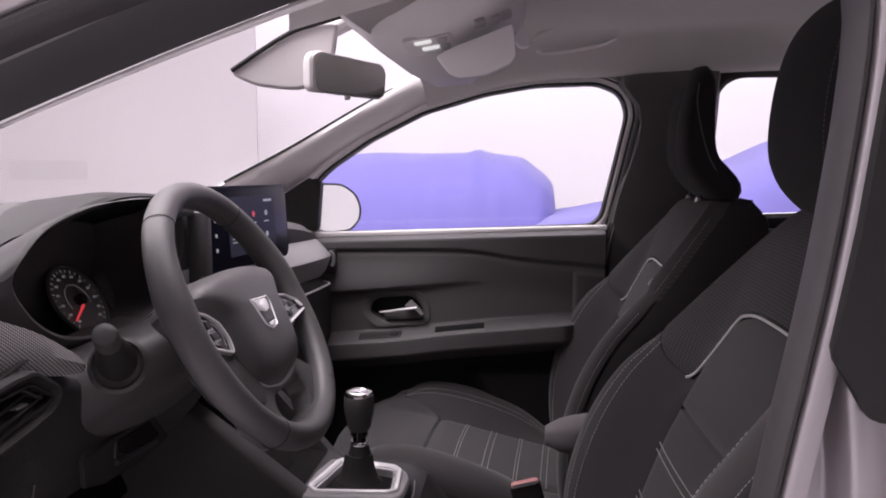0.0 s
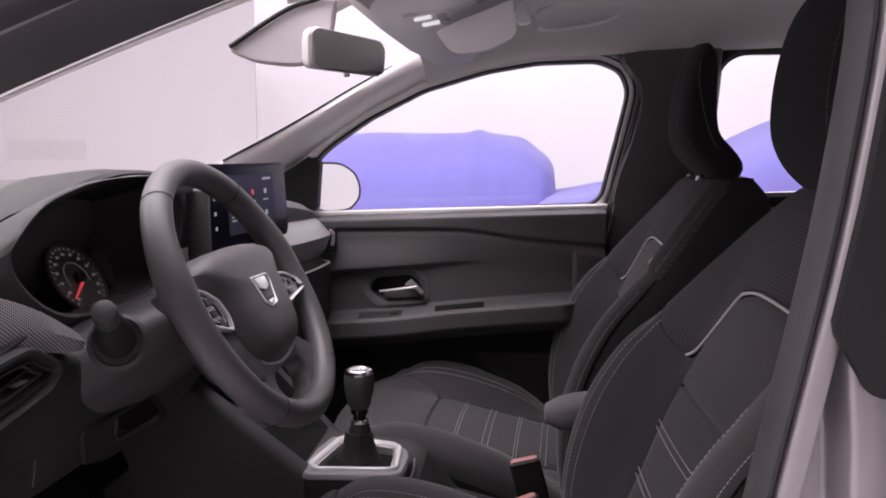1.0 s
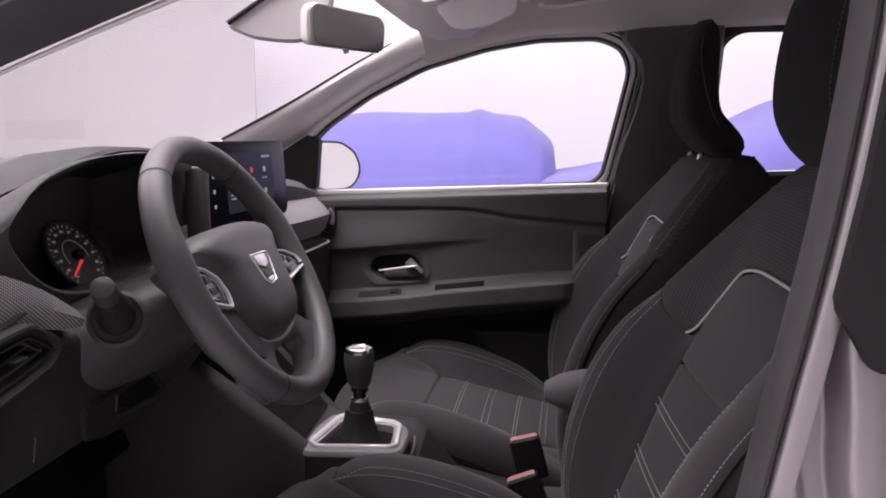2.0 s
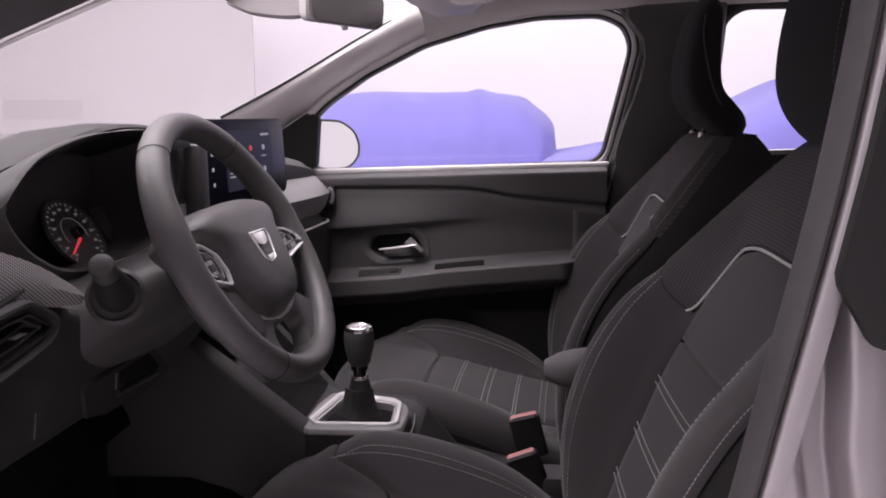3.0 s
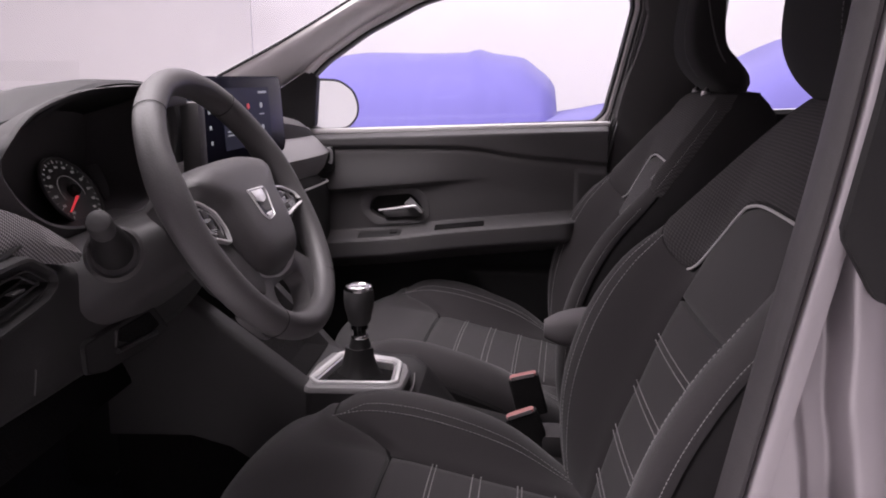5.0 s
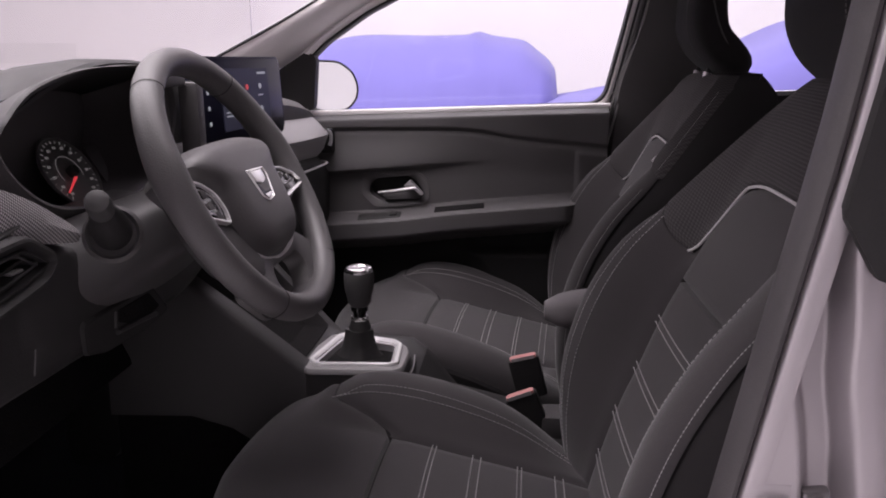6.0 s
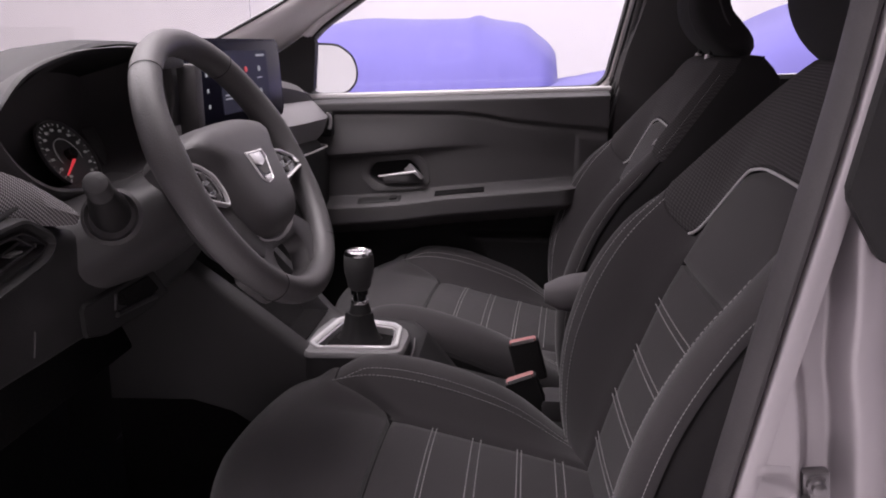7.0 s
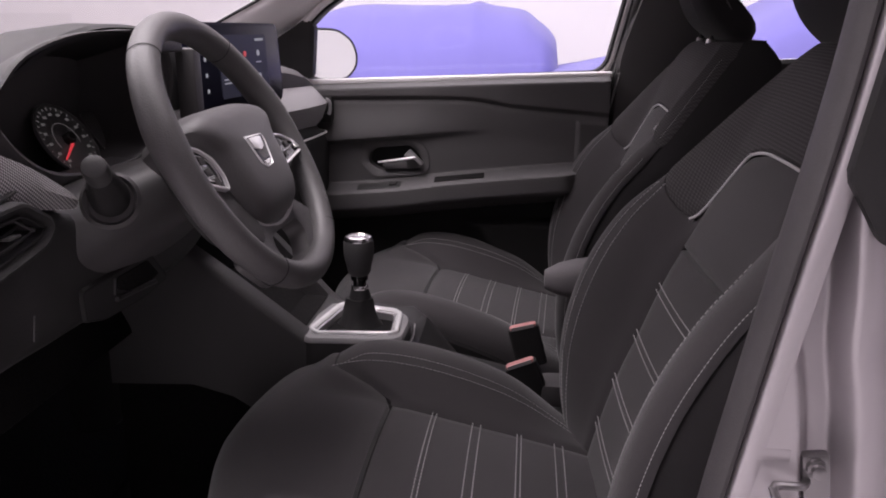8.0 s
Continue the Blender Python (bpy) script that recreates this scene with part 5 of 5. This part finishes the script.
for y in np.linspace(0.615, 1.14, 22):
    e = smooth(0.655, 0.72, y)
    zt = curve_of([(0.65, 1.012), (0.75, 0.975), (0.85, 0.978), (1.2, 0.978)])(y)
    zc = curve_of([(0.65, 0.846), (0.71, 0.845), (0.81, 0.842), (0.90, 0.833), (0.97, 0.836), (1.03, 0.837), (1.08, 0.8455), (1.14, 0.870)])(y)
    o = rounded([(-0.66, 0.88), (-0.57, zc + 0.006), (-0.480, zc), (-0.463 - 0.02 * (1 - e), 0.90), (-0.482 - 0.02 * (1 - e), zt), (-0.62, zt)], 0.02, 4)
    rings.append([Vector((x, y, z)) for x, z in o])
# same plastic as the shroud, blackened here for shade
part("lower_panel", loft(rings), M_PANEL, dash, "lower dash panel, darkened in colour for the shade")
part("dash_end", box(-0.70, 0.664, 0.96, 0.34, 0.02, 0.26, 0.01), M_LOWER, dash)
pocket_m = rear_plane(-0.4655, -11, 0.87, 0.878)
po = rounded([(-0.110, 0.0138), (-0.040, 0.0136), (0.038, 0.0144), (0.0985, -0.0366), (0.033, -0.0420), (-0.057, -0.0349), (-0.097, -0.0227)], 0.005)
rings = [[pocket_m @ Vector((y, z, d)) for y, z in grown(po, g)] for g, d in ((0.004, -0.004), (0.002, 0.0004), (0.0005, 0.0007), (-0.0015, 0.0004))]
part("pocket_rim", loft(rings, True, False), M_LOWER, dash, "rim of a recessed storage tray")
# panel is uncut: flat dark sheets paint the shade inside tray and slot
part("pocket_floor", prism(po, pocket_m @ pose(0, 0, 0.0), 0.0010), M_DEEP, dash, "flat black sheet for the shaded tray beside the column")
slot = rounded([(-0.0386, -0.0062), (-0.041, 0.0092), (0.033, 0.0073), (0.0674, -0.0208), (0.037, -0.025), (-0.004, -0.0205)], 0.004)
part("pocket_shade", prism(slot, pocket_m @ pose(0, 0, 0.0011), 0.0012), M_CARPET, dash, "flat dark sheet for the shade in the storage slot")
part("pocket_lip", tube(spline([pocket_m @ Vector((y, z, 0.003)) for y, z in ((-0.041, -0.0175), (-0.004, -0.0215), (0.058, -0.0285))], 10), 0.0035, n=8), M_PANEL, dash)
part("pocket_rib", tube([pocket_m @ Vector((-0.048, 0.010, 0.002)), pocket_m @ Vector((-0.0445, -0.0106, 0.002))], 0.0014, n=6), M_GREYPL, dash)
part("panel_seam", tube([pocket_m @ Vector((-0.201, 0.024, 0.003)), pocket_m @ Vector((-0.1995, -0.003, 0.003))], 0.0010, n=6), M_SOFT, dash)
under = []
for y in np.linspace(1.118, 1.22, 8):
    under.append([Vector((-0.560, y, 1.06)), Vector((-0.548, y, 1.055)), Vector((-0.535, y, 1.0)), Vector((-0.545, y, 0.97)), Vector((-0.56, y, 0.97))])
part("textile_band", loft(under), M_BANDFAB, dash, "pale grey woven textile band")
# carpet black on this panel stands in for the shade under the dash
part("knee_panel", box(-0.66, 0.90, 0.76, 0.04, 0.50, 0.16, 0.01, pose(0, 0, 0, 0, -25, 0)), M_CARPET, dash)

vent = thing("air_vent", (-0.47, 0.66, 0.98), "black hexagonal air vent with horizontal louvres", "air vent")
vo = rounded([(0.575, 1.000), (0.636, 1.0075), (0.672, 1.0085), (0.7085, 0.9865), (0.7130, 0.975), (0.698, 0.9615), (0.660, 0.955), (0.585, 0.944)], 0.010)
vm = rear_plane(-0.455)
rings = [[vm @ Vector((y, z, d)) for y, z in grown(vo, g)] for g, d in ((0.003, -0.05), (0.003, -0.002), (0.001, 0.002), (-0.002, 0.003), (-0.006, -0.002), (-0.010, -0.004), (-0.0105, 0.0), (-0.012, 0.0), (-0.013, -0.05))]
part("rim", loft(rings, True, False), M_DEEP, vent, "black vent rim")
part("inner_ring", loft([[vm @ Vector((y, z, d)) for y, z in grown(vo, g)] for g, d in ((-0.0135, -0.03), (-0.0140, -0.009), (-0.0155, -0.008), (-0.0170, -0.009), (-0.0175, -0.03))], True, False), M_SOFT, vent)
part("back", prism(grown(vo, -0.006), vm @ pose(0, 0, -0.05), 0.004), M_DEEP, vent)
for k in range(4):
    part("louvre", box(-0.472, 0.632, 0.962 + 0.015 * k, 0.020, 0.115 - 0.012 * abs(k - 1.5), 0.003, 0.001, pose(0, 0, 0, 10, -15, 0)), M_DEEP, vent)
part("thumb_wheel", box(-0.456, 0.650, 0.982, 0.008, 0.018, 0.0024, 0.001), M_GREYPL, vent)

# ---- infotainment screen ----
info = thing("infotainment_screen", (-0.48, 1.32, 1.02), "tablet-like infotainment screen on the dashboard showing blue menu", "car screen")
sm = rear_plane(-0.480, 3, 1.318, 1.098, -8)
outl = rounded([(-0.155, -0.072), (0.150, -0.070), (0.150, 0.064), (-0.155, 0.068)], 0.012, 5)
part("housing", prism(outl, sm @ pose(0, 0, -0.022), 0.022, 0.004), M_BEZEL, info, "blue-black glossy frame")
part("panel", prism(rounded([(-0.070, -0.052), (0.095, -0.050), (0.095, 0.046), (-0.070, 0.048)], 0.004), sm @ pose(0, 0, -0.001), 0.0025), M_SCREEN, info, "lit blue-grey display")
for k, (px, py, red) in enumerate(((0.015, 0.016, 1), (0.062, 0.016, 0), (0.062, -0.022, 0), (0.015, -0.022, 0), (-0.035, 0.016, 0))):
    part("icon", turned([(0.0048, 0), (0.0048, 0.001)], sm @ Vector((px, py, 0.0016)), sm.to_3x3() @ Vector((0, 0, 1)), 16), M_ICONRED if red else M_ICON, info)
    part("caption_bar", box(0, 0, 0, 0.018, 0.002, 0.0008, 0, sm @ Matrix.Translation((px, py - 0.015, 0.002))), M_ICON, info)
part("clock_bar", box(0, 0, 0, 0.03, 0.004, 0.0008, 0, sm @ Matrix.Translation((0.070, 0.038, 0.002))), M_ICON, info)
for k in range(2):
    part("caption_bar", box(0, 0, 0, 0.038, 0.0022, 0.0008, 0, sm @ Matrix.Translation((-0.042, -0.022 - 0.006 * k, 0.002))), M_ICON, info)
for k in range(3):
    part("key_mark", box(0, 0, 0, 0.006, 0.006, 0.0008, 0.0005, sm @ Matrix.Translation((-0.110, 0.012 - 0.024 * k, 0.0006))), M_ICON, info)
dock = thing("phone_dock", (-0.50, 1.09, 1.02), "black phone holder bracket beside the screen", "phone holder")
part("arm", box(-0.50, 1.085, 1.135, 0.02, 0.075, 0.02, 0.005), M_SOFT, dock)
part("post", box(-0.49, 1.135, 1.075, 0.03, 0.025, 0.11, 0.006), M_GREYPL, dock)
part("plate", box(-0.515, 1.092, 1.088, 0.012, 0.115, 0.092, 0.004), M_SOFT, dock)
part("centre_stack", box(-0.535, 1.24, 0.93, 0.12, 0.22, 0.16, 0.02), M_SOFT, dash)

# ---- steering wheel, column, stalk ----
wheel = thing("steering_wheel", (-0.35, 0.95, 1.02), "dark grey leather steering wheel with chrome-edged buttons", "steering wheel")
TILT = 29.0
wx = rear_plane(-0.350, TILT, 0.955, 1.012)
R_RIM = 0.1705
path = []
for k in range(72):
    t = 2 * math.pi * k / 72
    r = R_RIM * (1 - 0.025 * max(0.0, -math.sin(t)) ** 4)
    path.append((r * math.cos(t), r * math.sin(t)))
rings = []
for k, (x, y) in enumerate(path):
    t = 2 * math.pi * k / 72
    d = Vector((math.cos(t), math.sin(t), 0))
    fat = 1.0 + 0.10 * math.exp(-((math.sin(t) - 0.25) / 0.18) ** 2)
    rings.append([wx @ (Vector((x, y, 0)) + d * (0.0165 * fat * math.cos(a)) + Vector((0, 0, 0.0185 * fat * math.sin(a)))) for a in (2 * math.pi * j / 16 for j in range(16))])
part("rim", loft(rings, True, False, True), M_LEATHER, wheel, "grained leather rim")
for ang in (52, 128, 232, 308):
    t = radians(ang)
    d = Vector((math.cos(t), math.sin(t), 0)) * R_RIM
    n_ = Vector((math.cos(t), math.sin(t), 0))
    part("rim_seam", tube([wx @ (d + n_ * (0.0172 * math.cos(a)) + Vector((0, 0, 0.0192 * math.sin(a)))) for a in (2 * math.pi * j / 20 for j in range(20))], 0.0005, n=5, closed=True), M_DEEP, wheel)
hub = [(-0.126, 0.046), (-0.101, 0.010), (-0.095, -0.018), (-0.087, -0.050), (-0.075, -0.074), (-0.048, -0.090), (0.0, -0.094), (0.048, -0.090), (0.075, -0.074), (0.087, -0.050), (0.095, -0.018), (0.101, 0.010), (0.122, 0.044), (0.090, 0.058), (0.035, 0.065), (-0.035, 0.065), (-0.092, 0.062)]
ho = [(p.x, p.y) for p in spline([(x, y, 0) for x, y in hub], 80, True)]
part("airbag_cover", loft([[wx @ Vector((x * s, y * s - 0.004 * (1 - s), z)) for x, y in ho] for s, z in ((0.92, -0.060), (1.0, -0.036), (1.005, -0.020), (0.985, -0.008), (0.94, 0.003), (0.87, 0.0115), (0.77, 0.0175), (0.6, 0.021), (0.3, 0.0225), (0.08, 0.023))]), M_LEATHER, wheel, "grained airbag cover")
shield = [(-0.034, 0.0145), (0.020, 0.0115), (0.0235, 0.002), (0.008, -0.029), (-0.014, -0.031), (-0.0262, -0.0225), (-0.031, 0.004)]
so_ = rounded(shield, 0.004)
bz = wx @ pose(0, 0, 0.0212)
part("emblem_base", prism(grown(so_, 0.003), bz @ pose(0, 0, -0.004), 0.005, 0.0012), M_GREYPL, wheel)
em = loft([[bz @ Vector((x, y, z)) for x, y in grown(so_, g)] for g, z in ((0.0, 0.001), (-0.0004, 0.0028), (-0.0016, 0.0030), (-0.0028, 0.0012))], True, False)
prism(rounded([(-0.028, 0.0105), (0.0085, 0.0085), (0.0060, -0.004), (-0.008, -0.0075), (-0.0235, -0.0030)], 0.002), bz @ pose(0, 0, 0.001), 0.003, 0.0008, bm=em)
prism(rounded([(-0.016, -0.0215), (0.005, -0.021), (0.004, -0.0265), (-0.013, -0.0275)], 0.002), bz @ pose(0, 0, 0.001), 0.002, 0.0006, bm=em)
part("emblem", em, M_TRIM, wheel, "plain chrome shield emblem")
part("emblem_field", prism(grown(so_, -0.002), bz @ pose(0, 0, 0.0006), 0.0010), M_BEZEL, wheel, "dark blue field of the emblem")
BUTTONS = {-1: [(-0.139, 0.029), (-0.1405, 0.004), (-0.138, -0.017), (-0.101, -0.031), (-0.0945, -0.0145), (-0.0990, 0.0070), (-0.118, 0.0215)],
           1: [(0.060, 0.0105), (0.114, 0.0), (0.1455, -0.0130), (0.162, -0.0296), (0.066, -0.0383), (0.078, -0.0212), (0.081, -0.0042)]}
for s in (-1, 1):
    base = 0.0 if s < 0 else 0.008
    sp = [(s * x, y) for x, y in ((0.065, 0.034), (0.10, 0.034), (0.160, 0.026), (0.164, -0.030), (0.150, -0.070), (0.118, -0.098), (0.06, -0.060))] if s < 0 else [(0.065, 0.012), (0.10, 0.010), (0.150, -0.004), (0.160, -0.030), (0.120, -0.044), (0.085, -0.044), (0.06, -0.035)]
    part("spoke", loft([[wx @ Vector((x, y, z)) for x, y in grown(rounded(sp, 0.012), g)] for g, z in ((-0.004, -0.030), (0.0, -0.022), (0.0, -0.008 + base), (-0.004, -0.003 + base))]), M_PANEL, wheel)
    tr = rounded(BUTTONS[s], 0.005)
    part("button_frame", loft([[wx @ Vector((x, y, z + base)) for x, y in grown(tr, g)] for g, z in ((0.0022, -0.006), (0.0018, 0.004), (0.0006, 0.0050), (-0.0014, 0.0044), (-0.0022, -0.002))], True, False), M_TRIM, wheel, "chrome button surround")
    part("button_pad", prism(grown(tr, -0.0018), wx @ pose(0, 0, -0.006 + base), 0.0068, 0.001), M_GLOSS, wheel, "gloss black button pad")
    inner = rounded([(x * 0.66 + s * 0.040, y * 0.66) for x, y in BUTTONS[s]], 0.004)
    part("button_ring", loft([[wx @ Vector((x, y, z + base)) for x, y in grown(inner, g)] for g, z in ((0.0006, 0.0006), (0.0004, 0.0022), (-0.0006, 0.0022), (-0.0008, 0.0006))], True, False), M_SATIN if s < 0 else M_GREYPL, wheel)
    for bx, by in ((0.121, 0.010), (0.121, -0.004), (0.114, -0.017)) if s < 0 else ((0.100, -0.008), (0.122, -0.014), (0.104, -0.026)):
        part("button", box(0, 0, 0, 0.012, 0.009, 0.003, 0.001, wx @ Matrix.Translation((s * bx, by, 0.0012 + base))), M_GREYPL, wheel)
part("spoke_insert", prism(rounded([(-0.140, -0.020), (-0.100, -0.033), (-0.086, -0.058), (-0.066, -0.084), (-0.082, -0.104), (-0.128, -0.074)], 0.006), wx @ pose(0, 0, -0.006), 0.005, 0.0016), M_HOOD, wheel, "dark grey lower spoke insert")
so = rounded([(-0.062, -0.064), (0.062, -0.064), (0.128, -0.108), (0.092, -0.150), (0.0, -0.164), (-0.092, -0.150), (-0.128, -0.108)], 0.012)
si = rounded([(-0.047, -0.104), (0.047, -0.104), (0.055, -0.122), (0.036, -0.146), (0.0, -0.150), (-0.036, -0.146), (-0.055, -0.122)], 0.010)
part("lower_spoke", loft([[wx @ Vector((x, y, z)) for x, y in o] for o, z in ((so, -0.030), (so, -0.014), (grown(so, -0.006), -0.006), (grown(si, 0.010), -0.002), (grown(si, 0.002), -0.005), (si, -0.014), (si, -0.030))], True, False, True), M_LEATHER, wheel, "dark lower spoke with an opening")
part("chin_trim", tube(spline([wx @ Vector((x, y, -0.004)) for x, y in ((-0.068, -0.077), (-0.050, -0.0885), (-0.018, -0.0950), (0.018, -0.0945), (0.044, -0.089), (0.060, -0.081))], 18), 0.0032, n=8, taper=lambda t: 0.5 + 0.8 * t), M_TRIM, wheel, "chrome lower trim")
part("hub_back", turned([(0.055, -0.09), (0.060, -0.05), (0.070, -0.03)], wx @ Vector((0, 0, 0)), wx.to_3x3() @ Vector((0, 0, 1))), M_SOFT, wheel)

column = thing("steering_column", (-0.44, 0.95, 0.97), "dark grey plastic steering column shroud", "steering column")
rings = []
for d, w, h in ((-0.20, 0.275, 0.096), (-0.165, 0.226, 0.079), (-0.146, 0.186, 0.070), (-0.126, 0.144, 0.061), (-0.09, 0.086, 0.052), (-0.065, 0.06, 0.044)):
    ring = []
    for t in (2 * math.pi * k / 40 for k in range(40)):
        c, sn = math.cos(t), math.sin(t)
        soft_ = 0.6 if sn > 0 else 0.6 + 0.35 * smooth(0.09, 0.15, w)
        ring.append(wx @ Vector((w * math.copysign(abs(c) ** soft_, c), -0.01 + (h if sn > 0 else 0.60 * h) * math.copysign(abs(sn) ** soft_, sn), d)))
    rings.append(ring)
part("shroud", loft(rings), M_GREYPL, column)
stalk = thing("indicator_stalk", (-0.43, 0.80, 0.98), "black indicator stalk beside the steering column", "stalk")
sa, sb = Vector((-0.440, 0.795, 0.986)), Vector((-0.413, 0.722, 1.036))
sd = (sb - sa).normalized()
part("collar", turned([(0.022, 0.0), (0.029, 0.002), (0.031, 0.010), (0.027, 0.016), (0.0235, 0.008)], Vector((-0.440, 0.797, 0.982)), (0.36, -0.86, 0.36)), M_DOOR, stalk)
part("arm", turned([(0.0205, 0.0), (0.0200, 0.018), (0.0170, 0.040), (0.0138, 0.056), (0.0128, 0.062)], sa, sd), M_DEEP, stalk)
part("twist_tip", turned([(0.0124, 0.061), (0.0128, 0.066), (0.0126, 0.084), (0.0116, 0.0885), (0.0085, 0.0905), (0.003, 0.0912)], sa, sd), M_SOFT, stalk)

# ---- covered cars in the studio ----


def covered_car(at, sx, sy, profile, label, seed, turn=0.0):
    """A cloth thrown over a car: a lofted hull with folds falling to the floor."""
    ob = thing("covered_car", (at[0], at[1], 0), label, "covered car", "covered cars")
    rnd = random.Random(seed)
    ph = [rnd.uniform(0, 6.28) for _ in range(6)]
    top = curve_of(profile)
    m = Matrix.Translation((at[0], at[1], 0)) @ pose(0, 0, 0, 0, 0, turn)
    rings = []
    for i in range(56):
        f = i / 55
        x = sx * (f - 0.5)
        h = top(f)
        endf = min(1.0, min(f, 1 - f) / 0.06)
        w = sy * (0.42 + 0.08 * math.sqrt(endf))
        ring = []
        for j in range(61):
            t = math.pi * j / 60
            c, s = math.cos(t), math.sin(t)
            y = w * math.copysign(abs(c) ** 0.30, c)
            z = h * abs(s) ** 0.26
            drop = 1 - min(1, z / h)
            fold = 0.03 * drop * math.sin(f * 46 + ph[0] + 2.2 * math.sin(f * 9 + ph[1])) + 0.010 * drop * math.sin(f * 83 + ph[2])
            crease = 0.006 * math.sin(f * 13 + j * 0.21 + ph[3]) * (1 - drop)
            ring.append(m @ Vector((x + 0.02 * drop * math.sin(j * 0.9 + ph[4]), y + math.copysign(fold, c) * 1.0, max(0.0, z + crease))))
        rings.append(ring)
    part("cloth", loft(rings, True, True), M_CLOTH, ob, sharp=60)
    return ob


covered_car((-0.87, 7.6), 2.20, 3.6, [(0, 0.62), (0.05, 0.98), (0.12, 1.16), (0.22, 1.27), (0.40, 1.295), (0.64, 1.295), (0.675, 1.297), (0.705, 1.318), (0.745, 1.290), (0.80, 1.272), (0.872, 1.248), (0.92, 1.175), (0.970, 1.085), (0.990, 0.98), (1, 0.72)], "low car shrouded in a violet-blue cloth cover", 3)
covered_car((2.05, 5.9), 4.3, 1.8, [(0, 0.5), (0.04, 0.78), (0.12, 0.88), (0.24, 0.98), (0.36, 1.20), (0.48, 1.42), (0.7, 1.45), (0.9, 1.2), (1, 0.6)], "second car under a violet-blue cloth cover", 8)
